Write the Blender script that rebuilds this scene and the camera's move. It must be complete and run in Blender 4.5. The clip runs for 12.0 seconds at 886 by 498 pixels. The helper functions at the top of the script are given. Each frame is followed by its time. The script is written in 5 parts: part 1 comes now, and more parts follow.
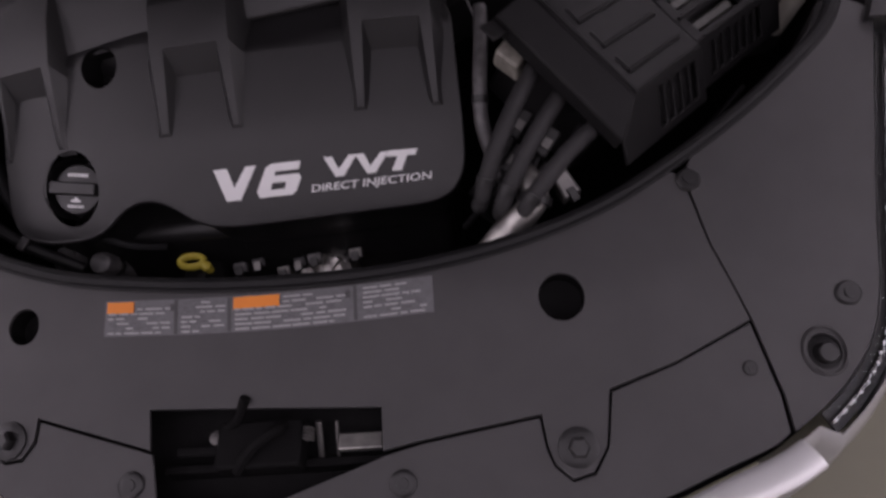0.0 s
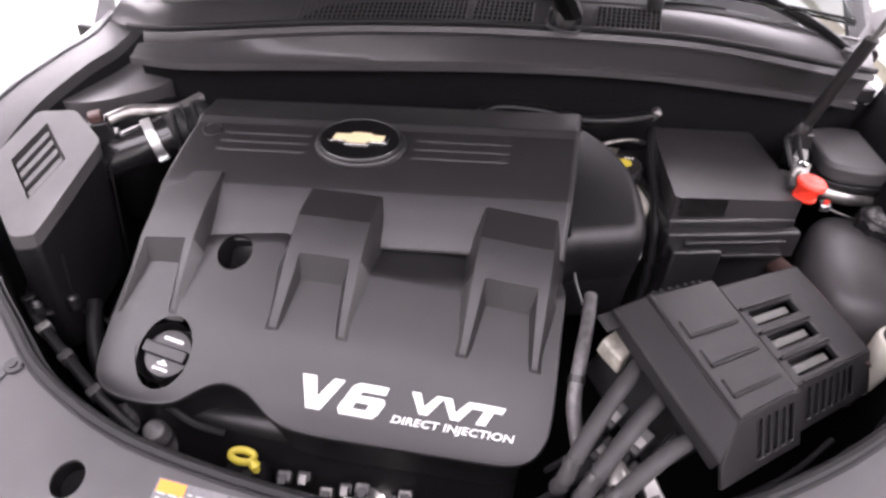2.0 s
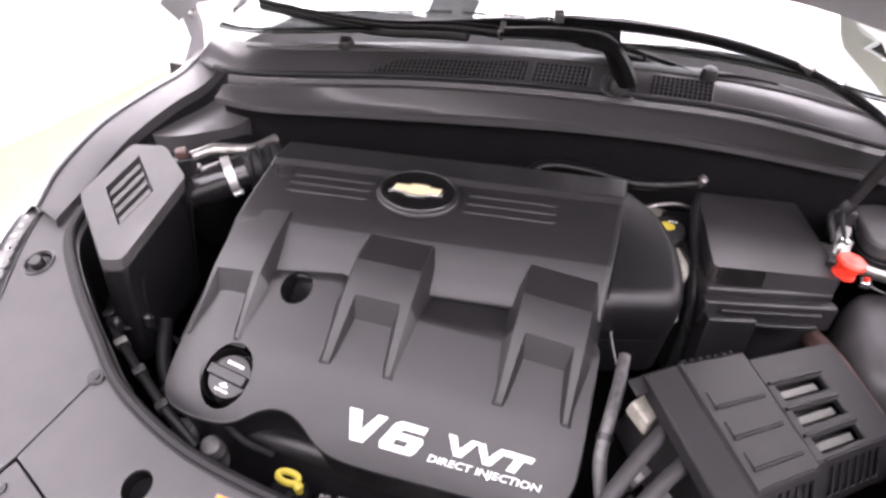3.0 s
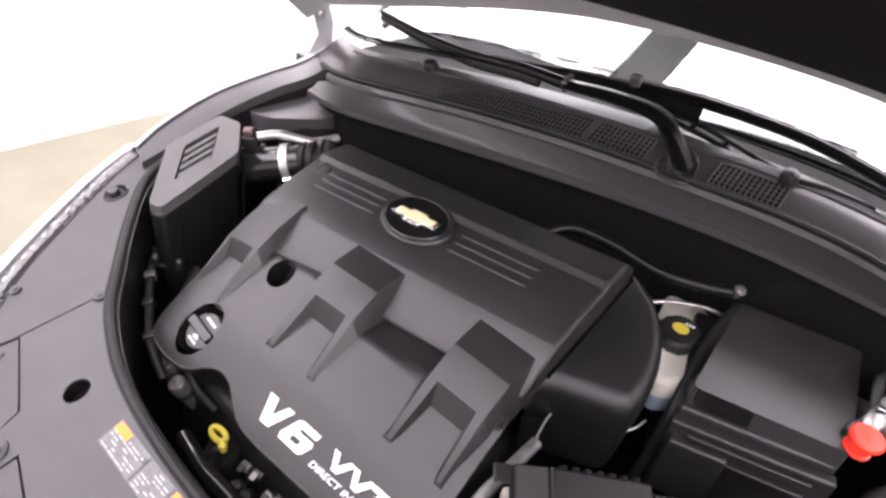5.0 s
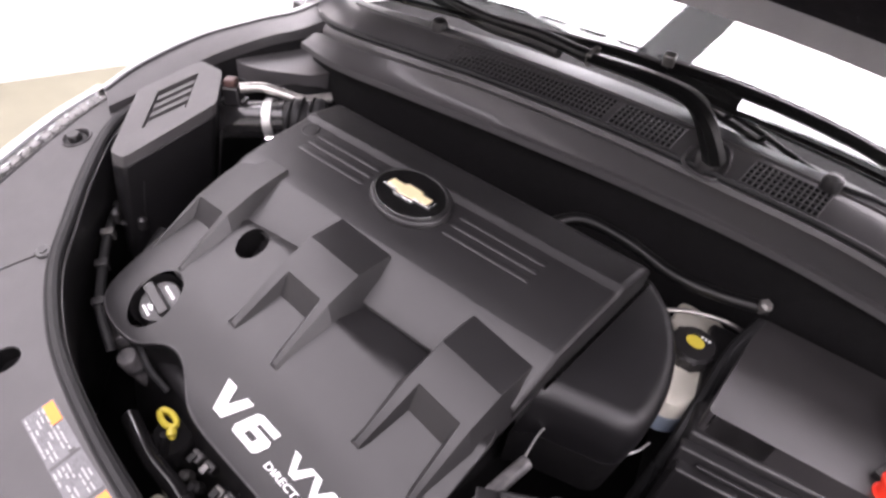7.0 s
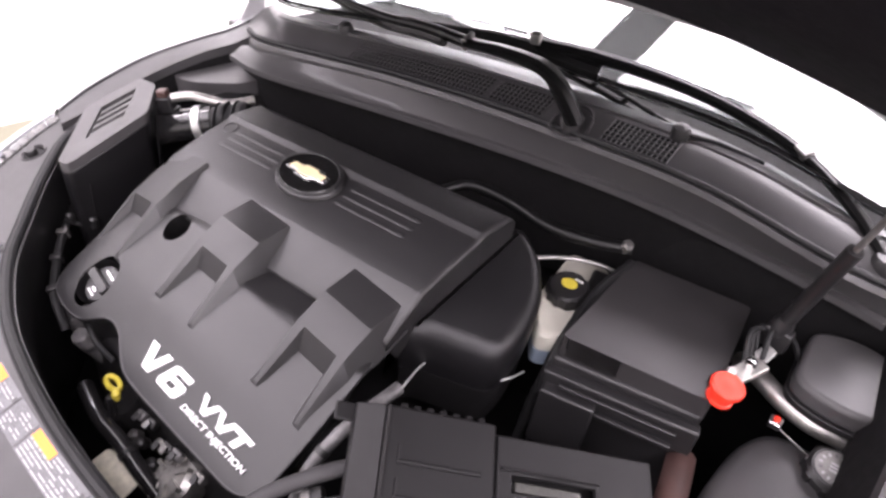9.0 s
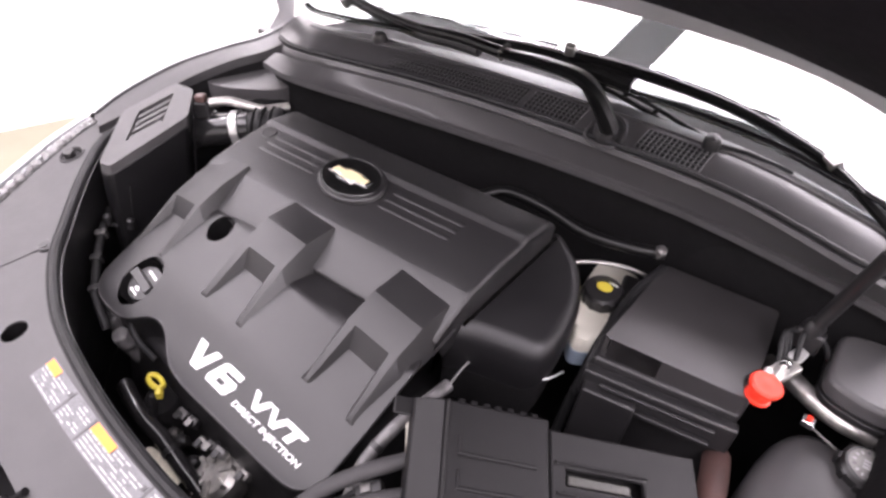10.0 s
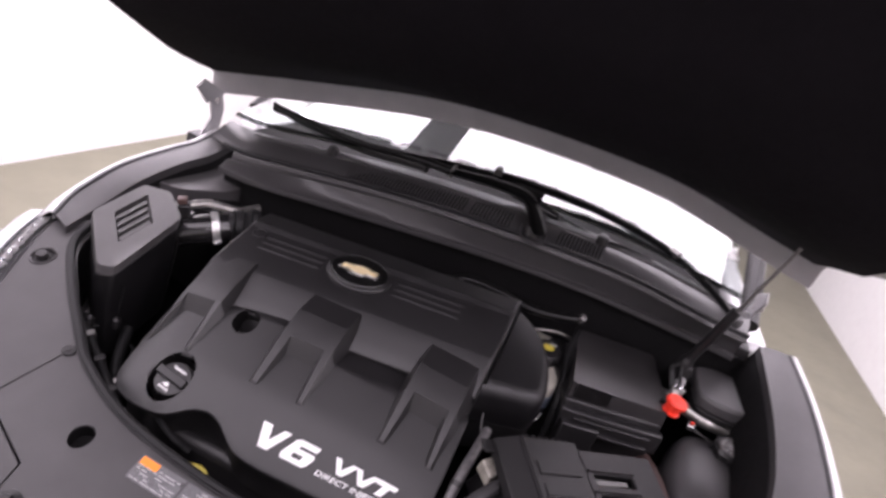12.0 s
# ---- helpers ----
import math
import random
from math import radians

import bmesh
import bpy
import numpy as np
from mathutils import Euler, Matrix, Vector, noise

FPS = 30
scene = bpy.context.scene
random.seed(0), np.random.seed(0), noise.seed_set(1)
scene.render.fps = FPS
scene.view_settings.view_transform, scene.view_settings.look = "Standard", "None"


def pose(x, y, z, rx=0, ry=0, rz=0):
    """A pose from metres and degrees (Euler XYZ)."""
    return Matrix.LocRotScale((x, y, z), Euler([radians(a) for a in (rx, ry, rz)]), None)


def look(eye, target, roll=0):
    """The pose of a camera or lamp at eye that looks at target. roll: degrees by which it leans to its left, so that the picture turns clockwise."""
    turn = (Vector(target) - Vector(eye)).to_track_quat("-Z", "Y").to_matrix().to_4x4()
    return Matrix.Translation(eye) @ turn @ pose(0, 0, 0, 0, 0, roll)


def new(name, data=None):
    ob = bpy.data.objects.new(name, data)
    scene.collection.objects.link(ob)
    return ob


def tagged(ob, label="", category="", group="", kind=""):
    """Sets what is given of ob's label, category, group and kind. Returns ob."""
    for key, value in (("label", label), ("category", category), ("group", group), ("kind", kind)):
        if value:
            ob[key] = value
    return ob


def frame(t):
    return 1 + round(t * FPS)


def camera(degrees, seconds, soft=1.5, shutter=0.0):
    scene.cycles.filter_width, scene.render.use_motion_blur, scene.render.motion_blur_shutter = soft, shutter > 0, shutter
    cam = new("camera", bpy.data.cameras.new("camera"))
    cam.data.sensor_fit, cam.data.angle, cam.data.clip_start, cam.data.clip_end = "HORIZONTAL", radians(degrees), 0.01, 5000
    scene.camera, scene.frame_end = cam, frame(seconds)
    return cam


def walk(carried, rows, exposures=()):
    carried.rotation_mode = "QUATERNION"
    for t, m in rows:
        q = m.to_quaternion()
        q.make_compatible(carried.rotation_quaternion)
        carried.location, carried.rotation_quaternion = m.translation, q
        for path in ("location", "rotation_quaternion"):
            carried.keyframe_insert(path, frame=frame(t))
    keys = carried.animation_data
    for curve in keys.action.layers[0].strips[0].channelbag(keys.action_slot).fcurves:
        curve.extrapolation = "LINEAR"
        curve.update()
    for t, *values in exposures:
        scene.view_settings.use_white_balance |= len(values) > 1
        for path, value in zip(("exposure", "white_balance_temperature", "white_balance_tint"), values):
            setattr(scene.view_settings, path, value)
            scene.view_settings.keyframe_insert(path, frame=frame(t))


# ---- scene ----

from mathutils import geometry

# ------------------------------------------------------------------ camera
cam = camera(68.0, 12.0, soft=2.8, shutter=0.2)
PATH = [
    (0, (0.3844, -0.3808, 1.5560), (0.3101, 0.1740, 0.7273), -11.07),
    (0.5, (0.3059, -0.4523, 1.5436), (0.2433, 0.2945, 0.8815), -1.36),
    (1, (0.3043, -0.4130, 1.5922), (0.1984, 0.3819, 0.9947), -2.75),
    (1.5, (0.2843, -0.3771, 1.5765), (0.1721, 0.4224, 0.9864), 2.60),
    (2, (0.2808, -0.3910, 1.5805), (0.1661, 0.4199, 1.0067), 4.77),
    (2.5, (0.2149, -0.4456, 1.6116), (0.0928, 0.3789, 1.0591), 5.84),
    (4.5, (0.6099, -0.2698, 1.7629), (0.1408, 0.4027, 1.1904), 7.45),
    (5, (0.6119, -0.2331, 1.7476), (0.1420, 0.4346, 1.1701), 10.35),
    (5.5, (0.6224, -0.1980, 1.7427), (0.1515, 0.4802, 1.1785), 10.21),
    (6, (0.5526, -0.2024, 1.6861), (0.0967, 0.4871, 1.1233), 15.91),
    (6.5, (0.5286, -0.1405, 1.6638), (0.0879, 0.5236, 1.0598), 16.05),
    (8.5, (0.7483, -0.1547, 1.7403), (0.2599, 0.4950, 1.1578), 12.42),
    (9, (0.8192, -0.1112, 1.7312), (0.3323, 0.5324, 1.1407), 9.49),
    (9.5, (0.8044, -0.1495, 1.7009), (0.3174, 0.4958, 1.1123), 9.83),
    (10, (0.7726, -0.2016, 1.7230), (0.2916, 0.4623, 1.1503), 10.76),
    (10.5, (0.6935, -0.2816, 1.7685), (0.2479, 0.4364, 1.2338), 11.57),
    (11, (0.4895, -0.4589, 1.6799), (0.1194, 0.3317, 1.1920), 19.12),
    (11.5, (0.4000, -0.5430, 1.6504), (0.1126, 0.2852, 1.1693), 18.67),
    (12, (0.3991, -0.7177, 1.7419), (0.2233, 0.1961, 1.3759), 20.41),
]
EXPOSURES = [(0.0, -2.95, 6350, 34), (0.3, -2.3, 6350, 33), (0.5, -1.7, 6350, 31), (1.0, -1.1, 6350, 30), (1.5, -0.85, 6350, 29), (2.0, -0.42, 6350, 28), (2.5, -0.22, 6350, 27),
             (4.5, -0.40, 6400, 27), (6.0, -0.48, 6400, 27), (8.5, -0.40, 6400, 27), (9.5, -0.28, 6400, 27), (10.5, -0.28, 6400, 27), (11.5, -0.55, 6400, 28), (12.0, -1.35, 6350, 32)]
walk(cam, [(t, look(eye, target, roll)) for t, eye, target, roll in PATH], EXPOSURES)

# ------------------------------------------------------------------ light
world = bpy.data.worlds.new("world")
scene.world = world
world.use_nodes = True
world.node_tree.nodes["Background"].inputs[0].default_value = (0.9, 0.95, 1.0, 1)
world.node_tree.nodes["Background"].inputs[1].default_value = 0.02


def ceiling_lamp(x, y, z, w, h, power, colour=(1.0, 0.985, 0.97)):
    data = bpy.data.lights.new("ceiling_lamp", "AREA")
    data.shape, data.size, data.size_y, data.energy, data.color = "RECTANGLE", w, h, power, colour
    ob = new("ceiling_lamp", data)
    ob.matrix_world = pose(x, y, z)
    return ob


for lx in (-2.25, 2.5):
    for ly in (-3.4, -0.6, 2.2, 5.2):
        ceiling_lamp(lx, ly, 2.93, 0.45, 2.2, 105)
ceiling_lamp(-1.68, 2.9, 2.95, 1.70, 2.6, 270)
ceiling_lamp(0.50, 2.9, 2.95, 2.1, 2.6, 330)
ceiling_lamp(0.13, -1.15, 2.93, 3.6, 1.7, 165)


# ------------------------------------------------------------------ materials
def material(name, colour, rough=0.5, metal=0.0, grain=0.0, grain_scale=900.0, mottle=0.12, mottle_scale=14.0,
             spec=0.5, coat=0.0, wear=0.0):
    m = bpy.data.materials.new(name)
    m.use_nodes = True
    nt = m.node_tree
    b = nt.nodes["Principled BSDF"]
    b.inputs["Roughness"].default_value = rough
    b.inputs["Metallic"].default_value = metal
    b.inputs["Specular IOR Level"].default_value = spec
    b.inputs["Coat Weight"].default_value = coat
    b.inputs["Coat Roughness"].default_value = 0.08
    tc = nt.nodes.new("ShaderNodeTexCoord")
    n1 = nt.nodes.new("ShaderNodeTexNoise")
    n1.inputs["Scale"].default_value = mottle_scale
    n1.inputs["Detail"].default_value = 6
    nt.links.new(tc.outputs["Object"], n1.inputs["Vector"])
    ramp = nt.nodes.new("ShaderNodeMapRange")
    ramp.inputs["From Min"].default_value, ramp.inputs["From Max"].default_value = 0.3, 0.7
    ramp.inputs["To Min"].default_value, ramp.inputs["To Max"].default_value = 1 - mottle, 1 + mottle
    nt.links.new(n1.outputs["Fac"], ramp.inputs["Value"])
    mul = nt.nodes.new("ShaderNodeVectorMath")
    mul.operation = "SCALE"
    mul.inputs[0].default_value = colour
    nt.links.new(ramp.outputs["Result"], mul.inputs["Scale"])
    nt.links.new(mul.outputs["Vector"], b.inputs["Base Color"])
    n3 = nt.nodes.new("ShaderNodeTexNoise")
    n3.inputs["Scale"].default_value = mottle_scale * 5
    n3.inputs["Detail"].default_value = 8
    nt.links.new(tc.outputs["Object"], n3.inputs["Vector"])
    rr = nt.nodes.new("ShaderNodeMapRange")
    rr.inputs["From Min"].default_value, rr.inputs["From Max"].default_value = 0.3, 0.7
    rr.inputs["To Min"].default_value = max(0.02, rough * (0.94 - wear))
    rr.inputs["To Max"].default_value = min(1.0, rough * (1.06 + wear))
    nt.links.new(n3.outputs["Fac"], rr.inputs["Value"])
    nt.links.new(rr.outputs["Result"], b.inputs["Roughness"])
    if grain:
        n2 = nt.nodes.new("ShaderNodeTexNoise")
        n2.inputs["Scale"].default_value = grain_scale
        n2.inputs["Detail"].default_value = 2
        nt.links.new(tc.outputs["Object"], n2.inputs["Vector"])
        bump = nt.nodes.new("ShaderNodeBump")
        bump.inputs["Strength"].default_value = grain
        bump.inputs["Distance"].default_value = 0.0006
        nt.links.new(n2.outputs["Fac"], bump.inputs["Height"])
        nt.links.new(bump.outputs["Normal"], b.inputs["Normal"])
    return m


def glass(name, tint, rough=0.02):
    m = bpy.data.materials.new(name)
    m.use_nodes = True
    b = m.node_tree.nodes["Principled BSDF"]
    b.inputs["Base Color"].default_value = (*tint, 1)
    b.inputs["Roughness"].default_value = rough
    b.inputs["Transmission Weight"].default_value = 1.0
    b.inputs["IOR"].default_value = 1.5
    return m


COVER = material("engine_cover_plastic", (0.0125, 0.0120, 0.0125), 0.40, grain=0.15, grain_scale=1400, spec=0.5)
PANEL = material("panel_plastic", (0.034, 0.0325, 0.0335), 0.46, grain=0.15, grain_scale=1200, spec=0.5)
BLACK = material("black_plastic", (0.010, 0.0095, 0.010), 0.42, grain=0.12)
SATIN = material("satin_black_plastic", (0.013, 0.0125, 0.013), 0.36, mottle=0.04, mottle_scale=5)
COWL = material("cowl_plastic", (0.046, 0.0445, 0.0455), 0.31, mottle=0.06, mottle_scale=6)
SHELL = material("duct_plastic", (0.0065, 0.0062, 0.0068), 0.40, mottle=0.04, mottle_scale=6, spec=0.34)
# near-black: the shade of deep and covered parts is put into this colour
DEEP = material("shade_toned_black", (0.005, 0.0047, 0.005), 0.75, spec=0.15)
WIPER = material("wiper_plastic", (0.004, 0.004, 0.004), 0.34, spec=0.28)
RUBBER = material("rubber", (0.009, 0.009, 0.0095), 0.55, grain=0.12, spec=0.28)
INSULATION = material("hood_insulation", (0.006, 0.005, 0.0065), 0.95, grain=0.8, grain_scale=260, spec=0.1)
PAINT = material("silver_paint", (0.62, 0.62, 0.63), 0.32, metal=0.35, mottle=0.03, coat=1.0)
INNER_PAINT = material("inner_silver_paint", (0.40, 0.395, 0.40), 0.42, metal=0.3, mottle=0.08)
ALLOY = material("cast_alloy", (0.42, 0.41, 0.39), 0.38, metal=0.9, mottle=0.25, mottle_scale=60)
BAND = material("clamp_band_steel", (0.55, 0.55, 0.54), 0.38, metal=0.8, mottle=0.1)
TRIM = material("satin_bright_trim", (0.80, 0.80, 0.80), 0.42, metal=0.5, mottle=0.03)
CHROME = material("chrome", (0.8, 0.8, 0.8), 0.12, metal=1.0, mottle=0.04)
WHITE_INK = material("white_print", (0.80, 0.80, 0.80), 0.5, mottle=0.03)
LABEL_INK = material("faded_label_print", (0.11, 0.11, 0.115), 0.5, mottle=0.3, mottle_scale=200)
PALE_INK = material("pale_print", (0.33, 0.33, 0.33), 0.5, mottle=0.1, mottle_scale=200)
GREY_INK = material("grey_print", (0.30, 0.30, 0.30), 0.5, mottle=0.2, mottle_scale=200)
ORANGE_INK = material("orange_print", (0.78, 0.23, 0.02), 0.5, mottle=0.05)
FOIL = material("label_foil", (0.125, 0.125, 0.13), 0.45, metal=0.3, mottle=0.15, mottle_scale=120)
RELAY = material("relay_plastic", (0.030, 0.030, 0.026), 0.35, mottle=0.5, mottle_scale=160)
BOX = material("fuse_box_plastic", (0.0090, 0.0086, 0.0090), 0.48, grain=0.12, spec=0.22)
BATTERY_LID = material("battery_lid_plastic", (0.024, 0.0225, 0.0230), 0.38, grain=0.15)
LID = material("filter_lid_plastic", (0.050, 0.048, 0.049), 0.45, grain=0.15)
CEILING = material("grey_ceiling_paint", (0.24, 0.25, 0.25), 0.8, mottle=0.05, mottle_scale=2)
STEEL = material("dull_steel", (0.16, 0.155, 0.15), 0.4, metal=0.7, mottle=0.2, mottle_scale=60)
CONDUIT = material("grey_conduit_sleeve", (0.024, 0.023, 0.024), 0.7, grain=0.4, grain_scale=500)
CAN = material("grey_solenoid_casing", (0.085, 0.082, 0.083), 0.35, mottle=0.35, mottle_scale=90)
GLOSS_PIPE = material("glossy_black_pipe", (0.012, 0.0115, 0.012), 0.22, mottle=0.1, coat=0.4)
PALE_METAL = material("pale_coated_metal", (0.62, 0.59, 0.48), 0.5, metal=0.1, mottle=0.2, mottle_scale=70)
DARK_INK = material("dark_print", (0.05, 0.05, 0.05), 0.5)
GOLD = material("gold_emblem", (0.86, 0.72, 0.44), 0.30, metal=0.35, mottle=0.05)
GLOSS = material("gloss_black", (0.006, 0.006, 0.006), 0.08, coat=1.0)
RED = material("red_cap_plastic", (0.85, 0.045, 0.02), 0.38, mottle=0.05)
YELLOW = material("yellow_plastic", (0.47, 0.385, 0.045), 0.4, mottle=0.08)
PLUG = material("beige_plug_plastic", (0.27, 0.255, 0.22), 0.5, mottle=0.3, mottle_scale=90)
TANK = material("milky_tank_plastic", (0.62, 0.60, 0.52), 0.4, mottle=0.08)
FLUID = material("bluish_tank_plastic", (0.22, 0.27, 0.33), 0.4, mottle=0.1)
BROWN = material("rust_primer", (0.055, 0.028, 0.024), 0.55, mottle=0.25)
FLOOR = material("sealed_concrete_floor", (0.165, 0.158, 0.112), 0.5, mottle=0.10, mottle_scale=3.0)
WALL = material("white_wall_paint", (0.84, 0.84, 0.83), 0.7, mottle=0.02)
FRIT = material("ceramic_border_print", (0.004, 0.004, 0.004), 0.95, mottle=0.05, spec=0.05)
GLASS = glass("windscreen_glass", (0.80, 0.86, 0.84))
LENS = glass("headlamp_lens", (0.80, 0.81, 0.82), 0.03)
LENS.node_tree.nodes["Principled BSDF"].inputs["IOR"].default_value = 1.08


# ------------------------------------------------------------------ mesh tools
def finish(name, bm, mat, parent=None, label="", sharp=35, bevel=0.0, segs=2, angle=40):
    me = bpy.data.meshes.new(name)
    bmesh.ops.recalc_face_normals(bm, faces=bm.faces[:])
    for f in bm.faces:
        f.smooth = True
    bm.to_mesh(me)
    bm.free()
    me.set_sharp_from_angle(angle=radians(sharp))
    me.materials.append(mat)
    ob = new(name, me)
    if parent:
        ob.parent = parent
    if label:
        ob["label"] = label
    if bevel:
        mod = ob.modifiers.new("bevel", "BEVEL")
        mod.width, mod.segments, mod.limit_method, mod.angle_limit = bevel, segs, "ANGLE", radians(angle)
        mod.harden_normals = False
    return ob


def part(name, bm, mat, parent=None, label="", **k):
    return finish(name, bm, mat, parent, label, **k)


def thing(name, label, category, group="", kind=""):
    ob = new(name)
    ob.empty_display_size = 0.05
    return tagged(ob, label, category, group, kind)


def inside(p, poly):
    x, y = p
    c = False
    j = len(poly) - 1
    for i in range(len(poly)):
        xi, yi = poly[i]
        xj, yj = poly[j]
        if (yi > y) != (yj > y) and x < (xj - xi) * (y - yi) / (yj - yi) + xi:
            c = not c
        j = i
    return c


def dense(poly, step, closed=True):
    out = []
    n = len(poly)
    for i in range(n if closed else n - 1):
        a, b = Vector(poly[i]), Vector(poly[(i + 1) % n])
        k = max(1, int((b - a).length / step + 0.5))
        out += [tuple(a.lerp(b, q / k)) for q in range(k)]
    if not closed:
        out.append(tuple(poly[-1]))
    return out


def spline(points, per=8, closed=False):
    """Catmull-Rom through points of any dimension."""
    pts = [Vector(p) for p in points]
    n = len(pts)
    out = []
    for i in range(n if closed else n - 1):
        p1, p2 = pts[i], pts[(i + 1) % n]
        p0 = pts[i - 1] if (i > 0 or closed) else p1 + (p1 - p2)
        p3 = pts[(i + 2) % n] if (i + 2 < n or closed) else p2 + (p2 - p1)
        for q in range(per):
            t = q / per
            out.append(tuple(0.5 * ((2 * p1) + (p2 - p0) * t + (2 * p0 - 5 * p1 + 4 * p2 - p3) * t * t
                                    + (3 * p1 - p0 - 3 * p2 + p3) * t * t * t)))
    if not closed:
        out.append(tuple(pts[-1]))
    return out


def circle(cx, cy, rx, ry=None, n=28, turn=0.0):
    ry = rx if ry is None else ry
    out = []
    for i in range(n):
        a = 2 * math.pi * i / n
        u, v = rx * math.cos(a), ry * math.sin(a)
        out.append((cx + u * math.cos(turn) - v * math.sin(turn), cy + u * math.sin(turn) + v * math.cos(turn)))
    return out


def rounded(poly, r, n=5):
    out = []
    m = len(poly)
    for i in range(m):
        p, a, b = Vector(poly[i]), Vector(poly[i - 1]), Vector(poly[(i + 1) % m])
        u, v = (a - p), (b - p)
        d = min(r, u.length * 0.45, v.length * 0.45)
        s, e = p + u.normalized() * d, p + v.normalized() * d
        for k in range(n + 1):
            t = k / n
            out.append(tuple((1 - t) ** 2 * s + 2 * t * (1 - t) * p + t * t * e))
    return out


def sheet(outer, zf, thick, holes=(), step=0.02, down=None):
    """A plate with the plan outline outer and real holes, its top at zf(x, y), thick metres deep."""
    outer = dense(outer, step)
    holes = [dense(h, step) for h in holes]
    verts, edges = [], []
    for loop in [outer, *holes]:
        k = len(verts)
        verts += [Vector(p[:2]) for p in loop]
        edges += [(k + i, k + (i + 1) % len(loop)) for i in range(len(loop))]
    xs, ys = [p[0] for p in outer], [p[1] for p in outer]
    nx, ny = int((max(xs) - min(xs)) / step), int((max(ys) - min(ys)) / step)
    border = [v.copy() for v in verts]
    arr = np.array([[v.x, v.y] for v in border])
    for i in range(1, nx + 1):
        for j in range(1, ny + 1):
            p = (min(xs) + i * step + (j % 2) * step * 0.5, min(ys) + j * step)
            if inside(p, outer) and not any(inside(p, h) for h in holes):
                if ((arr - p) ** 2).sum(1).min() > (step * 0.55) ** 2:
                    verts.append(Vector(p))
    v2, _, f2, *_ = geometry.delaunay_2d_cdt(verts, edges, [], 0, 1e-6)
    bm = bmesh.new()
    top = [bm.verts.new((v.x, v.y, zf(v.x, v.y))) for v in v2]
    low = down if down else (lambda x, y: zf(x, y) - thick)
    bot = [bm.verts.new((v.x, v.y, low(v.x, v.y))) for v in v2]
    count = {}
    for f in f2:
        c = sum((v2[i] for i in f), Vector((0, 0))) / len(f)
        if not inside(c, outer) or any(inside(c, h) for h in holes):
            continue
        bm.faces.new([top[i] for i in f])
        bm.faces.new([bot[i] for i in reversed(f)])
        for a, b in zip(f, [*f[1:], f[0]]):
            count.setdefault((min(a, b), max(a, b)), []).append((a, b))
    for use in count.values():
        if len(use) == 1:
            a, b = use[0]
            bm.faces.new([top[b], top[a], bot[a], bot[b]])
    for v in [v for v in bm.verts if not v.link_faces]:
        bm.verts.remove(v)
    return bm


def tube(points, radius, sides=12, cap=True, flat=1.0, bm=None):
    """A round bar along points. radius: a number or one for each point."""
    bm = bm or bmesh.new()
    pts = [Vector(p) for p in points]
    rings = []
    up = Vector((0.13, 0.21, 0.97)).normalized()
    for i, p in enumerate(pts):
        d = (pts[min(i + 1, len(pts) - 1)] - pts[max(i - 1, 0)]).normalized()
        s = d.cross(up)
        if s.length < 1e-3:
            s = d.cross(Vector((1, 0, 0)))
        s.normalize()
        u = s.cross(d).normalized()
        r = radius[i] if isinstance(radius, (list, tuple)) else radius
        rings.append([bm.verts.new(p + s * r * math.cos(2 * math.pi * k / sides) + u * r * flat * math.sin(2 * math.pi * k / sides))
                      for k in range(sides)])
    for a, b in zip(rings, rings[1:]):
        for k in range(sides):
            bm.faces.new([a[k], a[(k + 1) % sides], b[(k + 1) % sides], b[k]])
    if cap:
        bm.faces.new(list(reversed(rings[0])))
        bm.faces.new(rings[-1])
    return bm


def box(x0, x1, y0, y1, z0, z1, bm=None, m=None, taper=0.0):
    bm = bm or bmesh.new()
    vs = []
    for z in (z0, z1):
        t = taper if z == z1 else 0.0
        for x, y in ((x0 + t, y0 + t), (x1 - t, y0 + t), (x1 - t, y1 - t), (x0 + t, y1 - t)):
            v = Vector((x, y, z))
            vs.append(bm.verts.new(m @ v if m else v))
    for f in ((3, 2, 1, 0), (4, 5, 6, 7), (0, 1, 5, 4), (1, 2, 6, 5), (2, 3, 7, 6), (3, 0, 4, 7)):
        bm.faces.new([vs[i] for i in f])
    return bm


def loft(rings, cap=True, bm=None):
    """Skin through closed rings of equal length."""
    bm = bm or bmesh.new()
    rs = [[bm.verts.new(p) for p in r] for r in rings]
    for a, b in zip(rs, rs[1:]):
        n = len(a)
        for k in range(n):
            bm.faces.new([a[k], a[(k + 1) % n], b[(k + 1) % n], b[k]])
    if cap:
        bm.faces.new(list(reversed(rs[0])))
        bm.faces.new(rs[-1])
    return bm


def lathe(profile, m=None, n=28, bm=None, first=True, last=True):
    """Spins (radius, height) pairs round z, then moves by m."""
    bm = bm or bmesh.new()
    m = m or Matrix()
    rings = []
    for r, h in profile:
        rings.append([bm.verts.new(m @ Vector((r * math.cos(2 * math.pi * k / n), r * math.sin(2 * math.pi * k / n), h))) for k in range(n)])
    for a, b in zip(rings, rings[1:]):
        for k in range(n):
            bm.faces.new([a[k], a[(k + 1) % n], b[(k + 1) % n], b[k]])
    if first:
        bm.faces.new(list(reversed(rings[0])))
    if last:
        bm.faces.new(rings[-1])
    return bm


